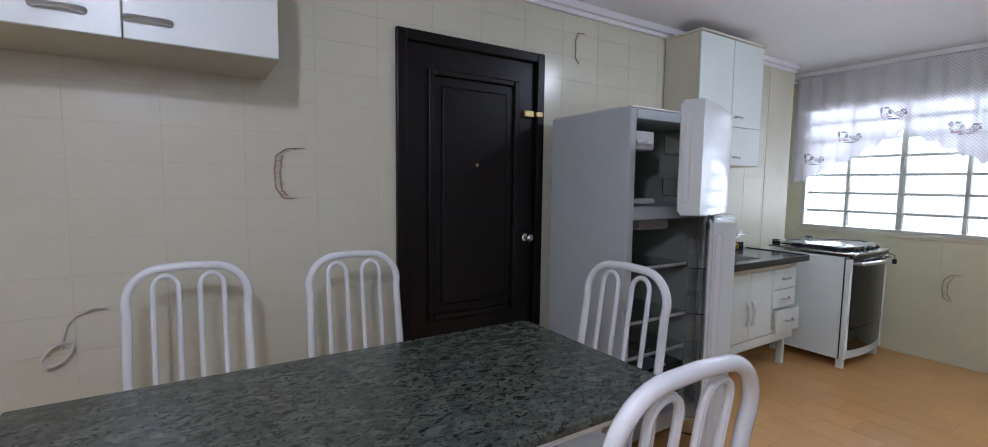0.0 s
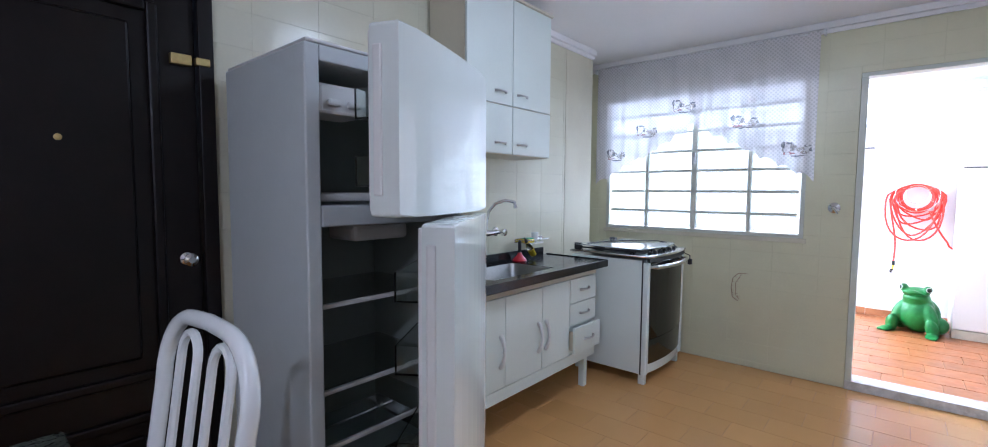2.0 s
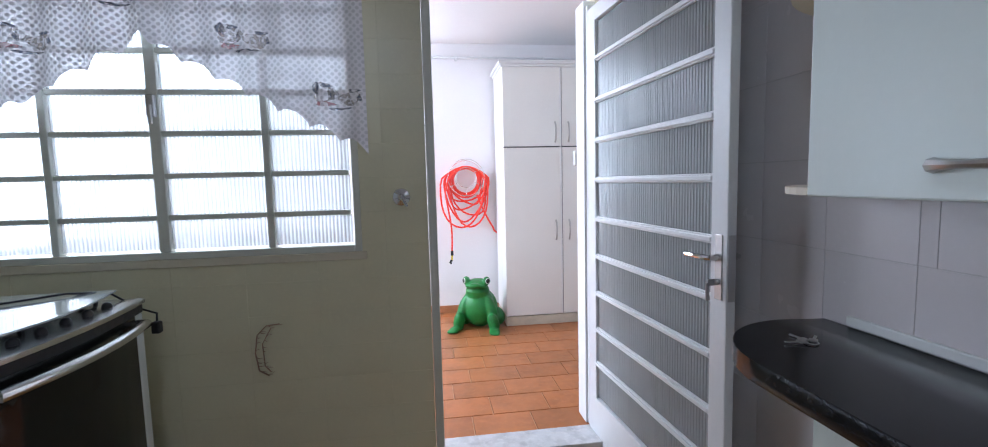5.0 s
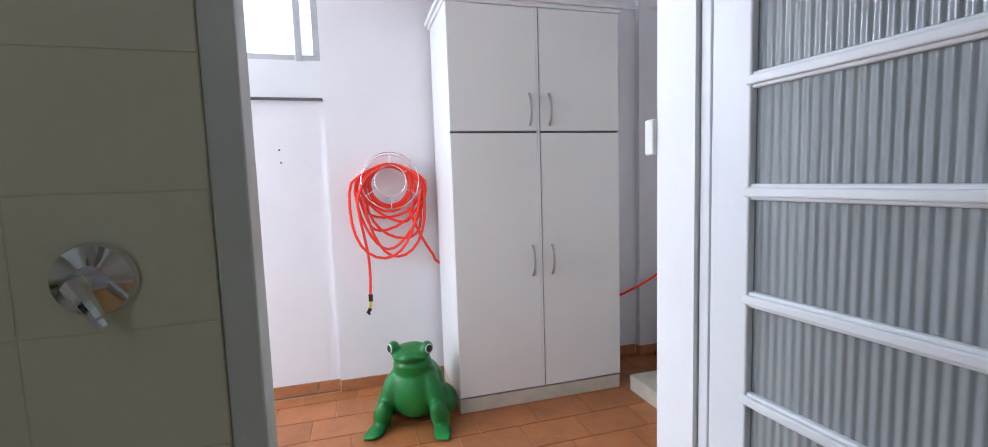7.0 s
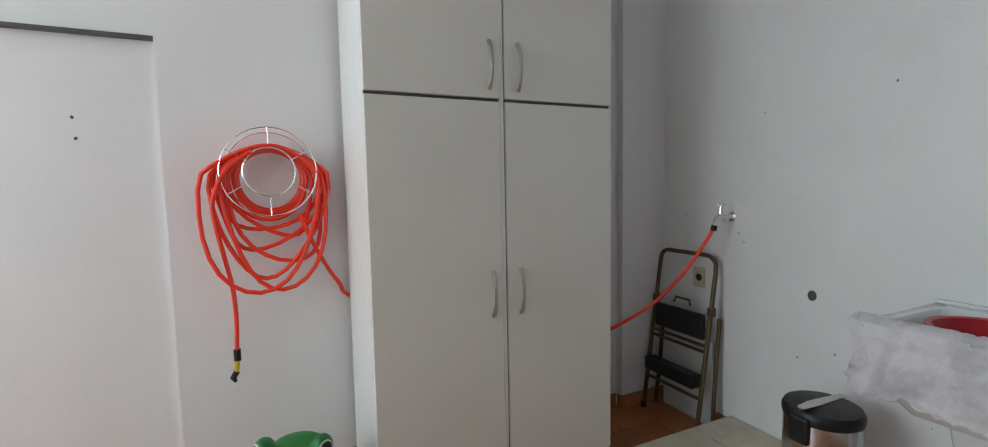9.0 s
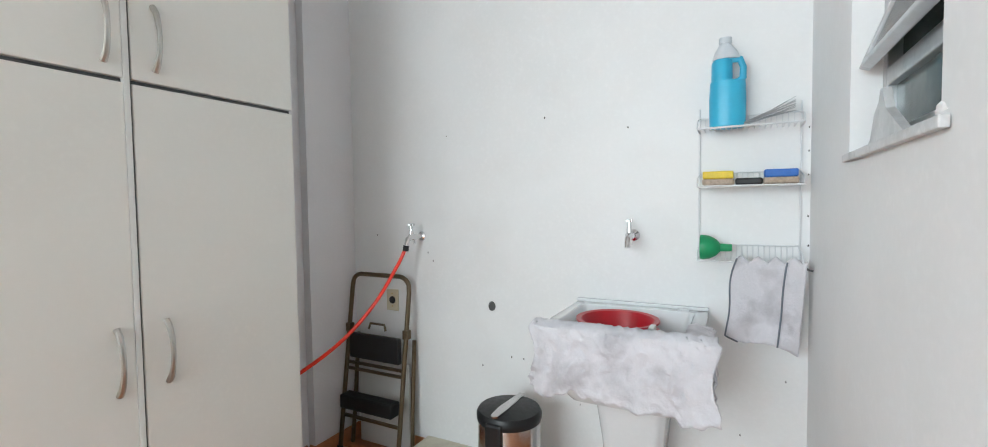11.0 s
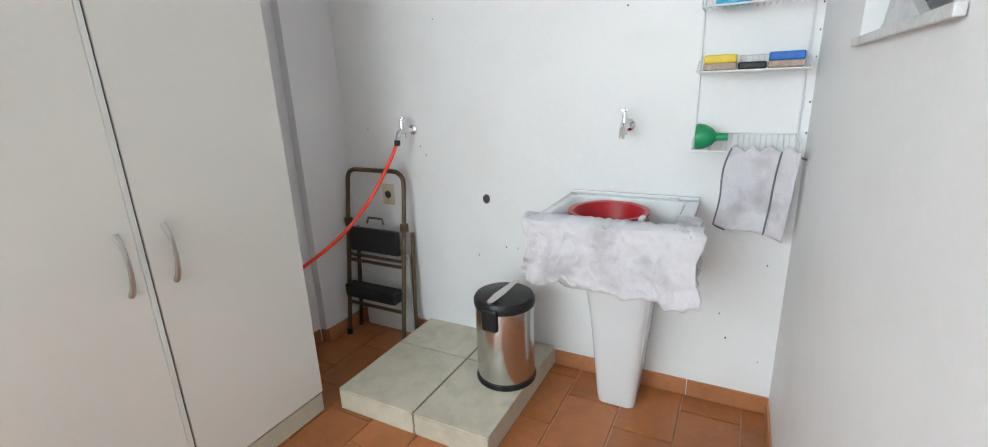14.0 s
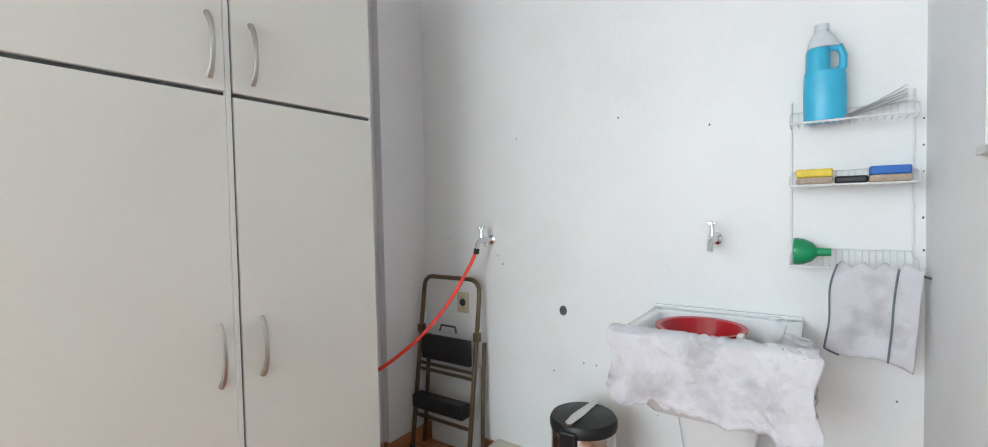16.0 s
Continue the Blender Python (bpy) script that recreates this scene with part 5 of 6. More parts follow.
def smooth_path(ps, n=6):
    ps = [Vector(p) for p in ps]
    out = []
    for i in range(len(ps) - 1):
        a, b, c, d = ps[max(0, i - 1)], ps[i], ps[i + 1], ps[min(len(ps) - 1, i + 2)]
        for k in range(n):
            t = k / n
            out.append(0.5 * ((2 * b) + (c - a) * t + (2 * a - 5 * b + 4 * c - d) * t * t + (3 * b - a - 3 * c + d) * t ** 3))
    out.append(ps[-1])
    return out


part("coiled_length", tube(pts, 0.0085, 8), HOSE, hose, smooth=True)
part("hanging_end", tube(smooth_path(tail), 0.0085, 8), HOSE, hose, smooth=True)
run = [(HCX + 0.10, YN - 0.11, HCZ - 0.16), (HCX + 0.17, YN - 0.09, HCZ - 0.33), (HCX + 0.25, YN - 0.045, HCZ - 0.47), (HCX + 0.33, YN - 0.028, HCZ - 0.56), (3.0, YN - 0.028, 0.56), (3.35, YN - 0.03, 0.44), (3.56, 2.36, 0.43),
       (3.70, 2.22, 0.51), (3.86, 2.08, 0.645), (3.99, 1.99, 0.80), (4.09, 1.93, 0.97), (4.127, 1.908, 1.05)]
part("running_length", tube(smooth_path(run), 0.0085, 8), HOSE, hose, smooth=True)
noz = part("nozzle", tube([(HCX - 0.155, YN - 0.065, HCZ - 0.70), (HCX - 0.155, YN - 0.065, HCZ - 0.745)], 0.014, 10), BLACKP, hose, "black hose connector", True)
part("nozzle_trigger", tube([(HCX - 0.155, YN - 0.065, HCZ - 0.745), (HCX - 0.16, YN - 0.068, HCZ - 0.79)], [0.010, 0.008], 8), YELLOWP, noz, "yellow grip")
part("nozzle_tip", tube([(HCX - 0.16, YN - 0.068, HCZ - 0.79), (HCX - 0.175, YN - 0.07, HCZ - 0.815), (HCX - 0.165, YN - 0.07, HCZ - 0.83)], [0.012, 0.012, 0.006], 8), BLACKP, noz)

# ---- laundry: frog statue ----
bm = bmesh.new()


def blob(x, y, z, sx, sy, sz, rot=(0, 0, 0)):
    r = bmesh.ops.create_icosphere(bm, subdivisions=3, radius=1, matrix=Matrix.Translation((x, y, z)) @ Euler([radians(a) for a in rot]).to_matrix().to_4x4() @ Matrix.Diagonal((sx, sy, sz, 1)))


blob(0, 0.05, 0.155, 0.146, 0.130, 0.160, (-14, 0, 0))
blob(0, -0.01, 0.185, 0.130, 0.108, 0.160, (-8, 0, 0))
blob(0, -0.015, 0.300, 0.098, 0.095, 0.085)
blob(0, -0.030, 0.366, 0.096, 0.092, 0.036, (8, 0, 0))
blob(0, -0.112, 0.366, 0.046, 0.046, 0.024, (-10, 0, 0))
blob(0, -0.080, 0.352, 0.086, 0.062, 0.017, (-20, 0, 0))
blob(0, -0.062, 0.308, 0.080, 0.058, 0.028, (-10, 0, 0))
for s in (-1, 1):
    blob(s * 0.084, -0.050, 0.396, 0.031, 0.036, 0.034)
    blob(s * 0.108, -0.045, 0.160, 0.052, 0.056, 0.125, (0, s * -17, 0))
    blob(s * 0.142, -0.090, 0.065, 0.046, 0.050, 0.090, (22, s * -10, 0))
    blob(s * 0.160, -0.140, 0.018, 0.044, 0.055, 0.020, (0, 0, s * 18))
    for k in (-1, 0, 1):
        blob(s * 0.170 + k * 0.028, -0.188, 0.013, 0.013, 0.036, 0.013, (0, 0, s * 14 - k * 16))
    blob(s * 0.125, 0.08, 0.075, 0.075, 0.125, 0.075, (0, 0, s * 20))
frog = part("frog_statue", bm, frog_paint("green_frog_paint", [(s * 0.104, -0.074, 0.398) for s in (-1, 1)]), None, "green painted frog garden statue sitting on the floor")
tagged(frog, category="statue")
frog.matrix_world = pose(2.255, 1.985, 0.0, 0, 0, -20) @ Matrix.Scale(1.1, 4)
rm = frog.modifiers.new("blend", "REMESH")
rm.mode, rm.voxel_size, rm.use_smooth_shade = "VOXEL", 0.007, True
sm = frog.modifiers.new("soften", "SMOOTH")
sm.factor, sm.iterations = 0.6, 5

# ---- laundry: step ladder ----
lad = thing("step_ladder", "folded bronze tube step ladder with two black treads", "ladder")
LY0, LY1 = 1.945, 2.315


def lx(z):
    return 4.075 + 0.13 * z / 0.9


arch = [(lx(0), LY0, 0.0), (lx(0.4), LY0, 0.4), (lx(0.82), LY0, 0.82)] + [(lx(0.85), LY0 + 0.06 - 0.06 * math.cos(radians(a)), 0.84 + 0.06 * math.sin(radians(a))) for a in range(20, 91, 14)]
arch += [(x, LY0 + LY1 - y, z) for x, y, z in arch[::-1]]
part("front_frame", tube(arch, 0.0115, 10), BRONZE, lad, smooth=True)
for y, o in ((LY0 + 0.0, -0.012), (LY1 - 0.0, 0.012)):
    part("rear_leg", tube([(4.228, y, 0.58), (4.195, y + o * 0.3, 0.2), (4.178, y + o, 0.0)], 0.0105, 8), BRONZE, lad, smooth=True)
part("upper_tread", box(lx(0.55) - 0.022, lx(0.55) + 0.006, LY0 + 0.025, LY1 - 0.025, 0.475, 0.605, 0.008), BLACKP, lad, "black rubber tread folded up")
part("lower_tread", box(lx(0.25) - 0.05, lx(0.25) + 0.02, LY0 + 0.02, LY1 - 0.02, 0.235, 0.305, 0.008), BLACKP, lad, "black rubber tread")
for z in (0.455, 0.425, 0.19):
    part("cross_bar", box(lx(z) - 0.01, lx(z) + 0.01, LY0 + 0.01, LY1 - 0.01, z - 0.012, z, 0.003), BRONZE, lad)
part("carry_loop", tube([(lx(0.63), 2.075, 0.625), (lx(0.65), 2.085, 0.655), (lx(0.65), 2.175, 0.655), (lx(0.63), 2.185, 0.625)], 0.006, 8), BRONZE, lad)
for y in (LY0, LY1):
    part("foot", lathe([(0.016, 0.0), (0.015, 0.03)], lx(0), y, 12), BLACKP, lad)
    part("pivot", box(lx(0.62) - 0.012, lx(0.62) + 0.02, y - 0.016, y + 0.016, 0.60, 0.645, 0.004), BRONZE, lad)
bd = tagged(part("white_board", box(4.212, 4.226, 1.975, 2.30, 0.002, 0.452, 0.002), BOARD), "white board standing behind the folded step ladder", "board")
strip = tagged(part("wooden_stick", tube([(3.72, 2.33, 0.012), (3.60, 2.37, 0.22)], 0.012, 8), BRONZE), "brown wooden stick leaning behind the wardrobe", "stick")


# ---- laundry: taps and wall fittings ----
def wall_tap(y, z, label):
    t = thing("wall_tap", label, "tap", XE, y, z, group="laundry taps")
    part("flange", moved(lathe([(0.024, 0), (0.022, 0.006), (0.011, 0.012), (0.011, 0.06)], sides=16), pose(0, 0, 0, 0, -90)), CHROME, t, smooth=True)
    part("tap_body", tube([(-0.045, 0, 0), (-0.09, 0, 0.002), (-0.115, 0, -0.008), (-0.125, 0, -0.04)], [0.014, 0.016, 0.012, 0.011], 10), CHROME, t, smooth=True)
    part("stem", tube([(-0.085, 0, 0.01), (-0.085, 0, 0.055)], [0.012, 0.007], 10), CHROME, t, smooth=True)
    part("cross_handle", boxes((-0.091, -0.079, -0.013, 0.013, 0.055, 0.066), (-0.108, -0.062, -0.006, 0.006, 0.055, 0.066), bevel=0.003), CHROME, t)
    part("drain_cock", tube([(-0.06, 0, -0.01), (-0.06, 0, -0.032)], 0.006, 8), CHROME, t)
    return t


t1 = wall_tap(1.905, 1.10, "chrome wall tap with the orange hose fitted")
part("hose_connector", tube([(-0.126, 0.0, -0.036), (-0.128, 0.003, -0.062)], 0.014, 10), BLACKP, t1, "black hose connector")
wall_tap(0.878, 1.125, "chrome wall tap above the wash tub")
ol = thing("wall_outlet", "ivory wall outlet plate with a round socket", "outlet")
part("plate", box(XE - 0.008, XE, 2.058, 2.132, 0.712, 0.822, 0.003), IVORY, ol)
part("socket", moved(lathe([(0.02, 0), (0.018, 0.003), (0.010, 0.004)], sides=16), pose(XE - 0.008, 2.095, 0.767, 0, -90)), BLACKP, ol)
for z in (0.735, 0.80):
    part("screw", moved(lathe([(0.004, 0), (0.004, 0.0015)], sides=8), pose(XE - 0.008, 2.095, z, 0, -90)), BRASS, ol)
pipe = thing("pipe_stub", "open dark pipe end set in the white wall", "pipe")
part("pipe_end", moved(lathe([(0.022, 0.0), (0.022, 0.004), (0.018, 0.004), (0.017, 0.001)], sides=18, squash=0.8), pose(XE, 1.516, 0.785, 0, -90)), DARKRAIL, pipe, smooth=True)
eb = thing("switch_box", "white plastic switch box beside the laundry doorway", "switch")
part("box", box(2.622, 2.70, YS + 0.005, YS + 0.036, 1.378, 1.456, 0.005), PLASTICW, eb)
part("rocker", box(2.642, 2.68, YS + 0.036, YS + 0.042, 1.395, 1.44, 0.003), PLASTICW, eb)
rail = tagged(part("wall_rail", box(XW, 1.84, YN - 0.002, YN + 0.035, 1.845, 1.858), DARKRAIL), "thin dark rail along the low laundry wall", "rail", kind="structure")
glaz = tagged(new("window_3"), "aluminium framed high glazing above the laundry wall", "window", kind="structure")
part("bottom_bar", box(XW, 1.84, YN + 0.02, YN + 0.06, 2.08, 2.115, 0.004), ALU, glaz)
part("end_bar", box(1.70, 1.74, YN + 0.0, YN + 0.06, 2.075, 2.56, 0.004), ALU, glaz)
part("end_bar", box(1.80, 1.838, YN + 0.02, YN + 0.06, 2.10, 2.56, 0.004), ALU, glaz)
for x in (-0.2, 0.75):
    part("mullion", box(x - 0.015, x + 0.015, YN + 0.02, YN + 0.06, 2.115, 2.56, 0.004), ALU, glaz)
tagged(part("ceiling_conduit", tube([(1.85, YN - 0.02, 2.485), (3.3, YN - 0.02, 2.485), (4.2, YN - 0.17, 2.485)], 0.012, 8), WHITEMETAL), "white conduit pipe along the top of the wall", "pipe", kind="structure")
for x in (2.15, 3.0):
    tagged(part("conduit_clip", box(x - 0.01, x + 0.01, YN - 0.035, YN, 2.455, 2.5, 0.003), WHITEMETAL), "small white clip holding the conduit", "clip")
for x, z in ((1.578, 1.474), (1.572, 1.55)):
    tagged(part("screw_head", moved(lathe([(0.006, 0), (0.004, 0.003)], sides=8), pose(x, YN + 0.03, z, 90)), SPECK), "dark screw head in the white wall", "screw", group="screws in the wall")
random.seed(5)
sp = bmesh.new()
for y, z in ((2.19, 1.10), (1.84, 0.98), (1.87, 1.02), (1.42, 0.56), (1.36, 0.56), (1.57, 0.5), (1.1, 0.4), (0.5, 0.40), (0.47, 0.30), (0.9, 1.55), (1.25, 1.62), (1.75, 1.58), (0.36, 0.62), (0.35, 0.22), (0.30, 1.10), (0.302, 1.2), (0.302, 1.34), (0.302, 1.42), (0.302, 1.5)):
    bmesh.ops.create_icosphere(sp, subdivisions=1, radius=random.uniform(0.0025, 0.0045), matrix=Matrix.Translation((XE, y, z)) @ Matrix.Diagonal((0.3, 0.8, 1.3, 1)))
tagged(part("wall_specks", sp, SPECK), "small dark chips and specks in the white paint", "specks", kind="stuff")

# ---- laundry: wash tub ----
tub = thing("wash_tub", "white ceramic wash tub on a tapered pedestal", "sink")
TX0, TX1, TY0, TY1, TZ1 = 3.79, XE - 0.004, 0.605, 1.105, 0.85


def rrect(x0, x1, y0, y1, r, z, n=5):
    out = []
    for cx, cy, a0 in ((x1 - r, y1 - r, 0), (x0 + r, y1 - r, 90), (x0 + r, y0 + r, 180), (x1 - r, y0 + r, 270)):
        for k in range(n + 1):
            a = radians(a0 + 90 * k / n)
            out.append((cx + r * math.cos(a), cy + r * math.sin(a), z))
    return out


def skin(rings, caps=(True, True)):
    b = bmesh.new()
    vs = [[b.verts.new(p) for p in ring] for ring in rings]
    for a, c in zip(vs, vs[1:]):
        for k in range(len(a)):
            b.faces.new((a[k], a[(k + 1) % len(a)], c[(k + 1) % len(c)], c[k]))
    if caps[0]:
        b.faces.new(vs[0])
    if caps[1]:
        b.faces.new(vs[-1])
    return b


bowl = [rrect(TX0 + 0.10, TX1 - 0.02, TY0 + 0.07, TY1 - 0.07, 0.05, 0.575), rrect(TX0 + 0.05, TX1 - 0.005, TY0 + 0.03, TY1 - 0.03, 0.04, 0.64), rrect(TX0 + 0.012, TX1, TY0 + 0.008, TY1 - 0.008, 0.03, 0.79),
        rrect(TX0, TX1, TY0, TY1, 0.025, 0.82), rrect(TX0, TX1, TY0, TY1, 0.025, 0.845), rrect(TX0 + 0.006, TX1 - 0.004, TY0 + 0.006, TY1 - 0.006, 0.025, TZ1),
        rrect(TX0 + 0.035, TX1 - 0.06, TY0 + 0.04, TY1 - 0.04, 0.03, TZ1), rrect(TX0 + 0.042, TX1 - 0.067, TY0 + 0.047, TY1 - 0.047, 0.03, 0.842), rrect(TX0 + 0.08, TX1 - 0.09, TY0 + 0.08, TY1 - 0.08, 0.05, 0.66), rrect(TX0 + 0.12, TX1 - 0.12, TY0 + 0.12, TY1 - 0.12, 0.05, 0.64)]
part("basin", skin(bowl), CERAMIC, tub, smooth=True)
ped = [rrect(4.065, XE - 0.03, 0.775, 0.925, 0.03, 0.0), rrect(4.06, XE - 0.03, 0.77, 0.93, 0.03, 0.03), rrect(3.985, XE - 0.02, 0.735, 0.945, 0.04, 0.40), rrect(3.95, XE - 0.02, 0.715, 0.965, 0.04, 0.60)]
part("pedestal", skin(ped), CERAMIC, tub, "tapered ceramic pedestal", True)
part("back_ledge", box(XE - 0.03, XE - 0.004, TY0, TY1, TZ1, TZ1 + 0.012, 0.004), CERAMIC, tub)
part("overflow_plug", lathe([(0.02, TZ1 + 0.001), (0.02, TZ1 + 0.008), (0.008, TZ1 + 0.011)], XE - 0.05, 0.69, 14), CERAMIC, tub)
for k, (dz, lab) in enumerate(((0.0, "red plastic wash basin inside the tub"), (0.035, "red plastic wash basin stacked on another"))):
    rb = thing("wash_basin", lab, "basin", 4.02, 0.89, 0.722 + dz, group="stacked red basins")
    part("bowl", skin([[(r * math.cos(i * math.tau / 32), r * math.sin(i * math.tau / 32), z) for i in range(32)] for r, z in ((0.09, 0.0), (0.103, 0.01), (0.13, 0.075), (0.144, 0.082), (0.144, 0.088), (0.126, 0.086), (0.096, 0.012))]), REDP, rb, "", True)
    part("rim_label", box(-0.09, -0.04, -0.139, -0.12, 0.074, 0.0895, 0.003), PLASTICW, rb, "white worn patch on the rim")


def cloth(name, label, rows, nu, fn, material, parent=None):
    b = bmesh.new()
    g = [[b.verts.new(fn(i / nu, j / rows)) for j in range(rows + 1)] for i in range(nu + 1)]
    for i in range(nu):
        for j in range(rows):
            b.faces.new((g[i][j], g[i + 1][j], g[i + 1][j + 1], g[i][j + 1]))
    ob = part(name, b, material, parent, label, True)
    s = ob.modifiers.new("thick", "SOLIDIFY")
    s.thickness, s.offset = 0.004, 0.0
    return ob


def rag_shape(u, v):
    """Over the tub's front rim: a short flap inside, the rim, then the long hanging front with an uneven hem."""
    y = 1.118 - 0.56 * u
    n = noise.noise(Vector((u * 7, v * 5, 1.3))) * 0.010 + 0.012 * (0.5 - abs(noise.noise(Vector((u * 11 + v * 3, v * 6 - u * 4, 5.1)))))
    fine = noise.noise(Vector((u * 26, v * 14, 4))) * 0.006 + noise.noise(Vector((u * 48, v * 26, 9))) * 0.003
    ridge = max(0.0, math.sin(u * 16 + 2.5 * noise.noise(Vector((u * 4, 0, 2))))) ** 3 * 0.020 * v
    edge = max(0.0, 1 - u / 0.07)
    hem_n = noise.noise(Vector((u * 5.5, 3.0, 0))) * 0.038 + noise.noise(Vector((u * 17, 6.0, 0))) * 0.016
    drop = 0.218 + hem_n - 0.010 * edge + 0.030 * max(0.0, (u - 0.78) / 0.22)
    d = v * (0.08 + drop)
    if d < 0.035:
        return (TX0 + 0.05, y, TZ1 - 0.022 + d * 0.8 + n * 0.4)
    if d < 0.08:
        f = (d - 0.035) / 0.045
        return (TX0 + 0.05 - 0.062 * f, y, TZ1 + 0.010 + 0.008 * math.sin(math.pi * f) + fine)
    h = d - 0.08
    return (TX0 - 0.014 - 0.010 * min(1, h / 0.04) - (n + fine) * 0.9 - ridge + 0.02 * edge * (h / 0.2), y + 0.012 * math.sin(v * 8 + u * 3) + fine, TZ1 + 0.008 - h)


rag = cloth("wash_cloth", "grey-white crumpled cloth hanging over the tub rim", 40, 120, rag_shape, RAG)
tagged(rag, category="cloth")


def flap_shape(u, v):
    """The bunched end that lies over the side rim."""
    x = 3.80 + 0.17 * u
    n = noise.noise(Vector((u * 9, v * 6, 7.7))) * 0.016
    d = v * (0.20 - 0.11 * u + 0.03 * math.sin(u * 15))
    if d < 0.04:
        return (x + n, TY0 + 0.045 - d, TZ1 + 0.006 + 0.006 * math.sin(d / 0.04 * math.pi) + abs(n) * 0.3)
    return (x + n * 1.3 + 0.012 * math.sin(v * 9), TY0 - 0.006 - 0.022 * math.sin(u * 14) ** 2 - abs(n), TZ1 + 0.006 - (d - 0.04))


fl = cloth("cloth_end", "bunched end of the cloth over the tub's side rim", 18, 30, flap_shape, RAG)
tagged(fl, category="cloth")
random.seed(21)
for k in range(16):
    fx = 3.80 + 0.15 * random.random()
    top = TZ1 - 0.10 + 0.08 * (fx - 3.80) / 0.15 + 0.03 * random.random()
    fall = random.uniform(0.05, 0.13)
    a, c = random.uniform(-0.02, 0.02), random.uniform(0.008, 0.035)
    part("fringe_strand", tube([(fx, TY0 - 0.012, top), (fx + a * 0.4, TY0 - 0.018 - c * 0.5, top - fall * 0.35), (fx - a * 0.3, TY0 - 0.014 - c, top - fall * 0.7), (fx + a, TY0 - 0.012 - c * 0.7, top - fall)], [0.004, 0.0035, 0.003, 0.0015], 5), RAG, fl, "frayed strand", True)

# ---- laundry: wire shelf and what stands on it ----
wire = thing("wire_shelf", "white wire wall shelf with three shallow baskets", "shelf")
WY0s, WY1s, WXb, WXf = 0.325, 0.640, XE - 0.006, 4.135
for y in (WY0s, WY1s):
    part("upright", tube([(WXb, y, 1.03), (WXb, y, 1.59)], 0.0032, 6), WHITEMETAL, wire)
for z in (1.505, 1.306, 1.048):
    part("basket_rim", tube([(WXf, WY0s, z), (WXf + 0.025, WY0s, z + 0.03), (WXb, WY0s + 0.005, z + 0.05), (WXb, WY1s - 0.005, z + 0.05), (WXf + 0.025, WY1s, z + 0.03), (WXf, WY1s, z)], 0.0026, 6), WHITEMETAL, wire)
    part("front_rail", tube([(WXb, WY0s, z), (WXf, WY0s, z), (WXf, WY1s, z), (WXb, WY1s, z)], 0.0036, 6), WHITEMETAL, wire)
    for k in range(17):
        y = WY0s + 0.02 + (WY1s - WY0s - 0.04) * k / 16
        part("basket_wire", tube([(WXf, y, z), (WXb, y, z), (WXb, y, z + 0.05)], 0.0015, 4), WHITEMETAL, wire)
bot = thing("cleaner_bottle", "blue cleaner bottle with a moulded handle and clear top", "bottle", 4.195, 0.548, 1.5075)


def oval(w, d, z, dx=0.0, dy=0.0):
    return [(dx + d * math.cos(i * math.tau / 28), dy + w * math.sin(i * math.tau / 28), z) for i in range(28)]


part("lower_body", skin([oval(0.05, 0.034, 0), oval(0.057, 0.04, 0.006), oval(0.058, 0.041, 0.10), oval(0.056, 0.040, 0.15), oval(0.055, 0.039, 0.16)]), BLUELIQ, bot, "blue plastic", True)
part("upper_body", skin([oval(0.034, 0.036, 0.16, 0, 0.018), oval(0.033, 0.035, 0.225, 0, 0.018), oval(0.03, 0.032, 0.235, 0, 0.016)]), BLUELIQ, bot, "blue plastic", True)
part("moulded_handle", tube([(0, -0.030, 0.150), (0, -0.047, 0.17), (0, -0.048, 0.205), (0, -0.038, 0.232), (0, -0.01, 0.238)], [0.017, 0.012, 0.011, 0.012, 0.014], 10), BLUELIQ, bot, "blue moulded handle", True)
part("clear_neck", skin([oval(0.045, 0.032, 0.236, 0, 0.004), oval(0.036, 0.029, 0.262, 0, 0.006), oval(0.02, 0.02, 0.285, 0, 0.008), oval(0.018, 0.018, 0.29, 0, 0.008)]), CLOUDY, bot, "cloudy clear plastic", True)
part("cap", skin([oval(0.02, 0.02, 0.29, 0, 0.008), oval(0.02, 0.02, 0.31, 0, 0.008)]), CLOUDY, bot, "pale screw cap", True)
twig = thing("twig_bundle", "bundle of thin grey twigs lying in the basket", "twigs")
random.seed(11)
for k in range(9):
    a, b, c = random.uniform(-0.012, 0.012), random.uniform(-0.02, 0.02), random.uniform(0, 0.02)
    part("twig", tube([(4.19 + a, 0.50, 1.513 + c * 0.3), (4.20 + a, 0.42, 1.535 + c), (4.20 + b * 0.5, 0.345, 1.56 + c + b)], [0.0025, 0.002, 0.0012], 5), ALU, twig)


def brush(y, col, lab):
    b = thing("scrubbing_brush", lab, "brush", 4.175, y, 1.31, group="scrubbing brushes")
    part("wooden_back", box(-0.03, 0.03, -0.05, 0.05, 0.0, 0.022, 0.006), BRISTLE, b, "pale wooden back")
    part("bristles", box(-0.028, 0.028, -0.048, 0.048, 0.022, 0.048, 0.004), col, b)


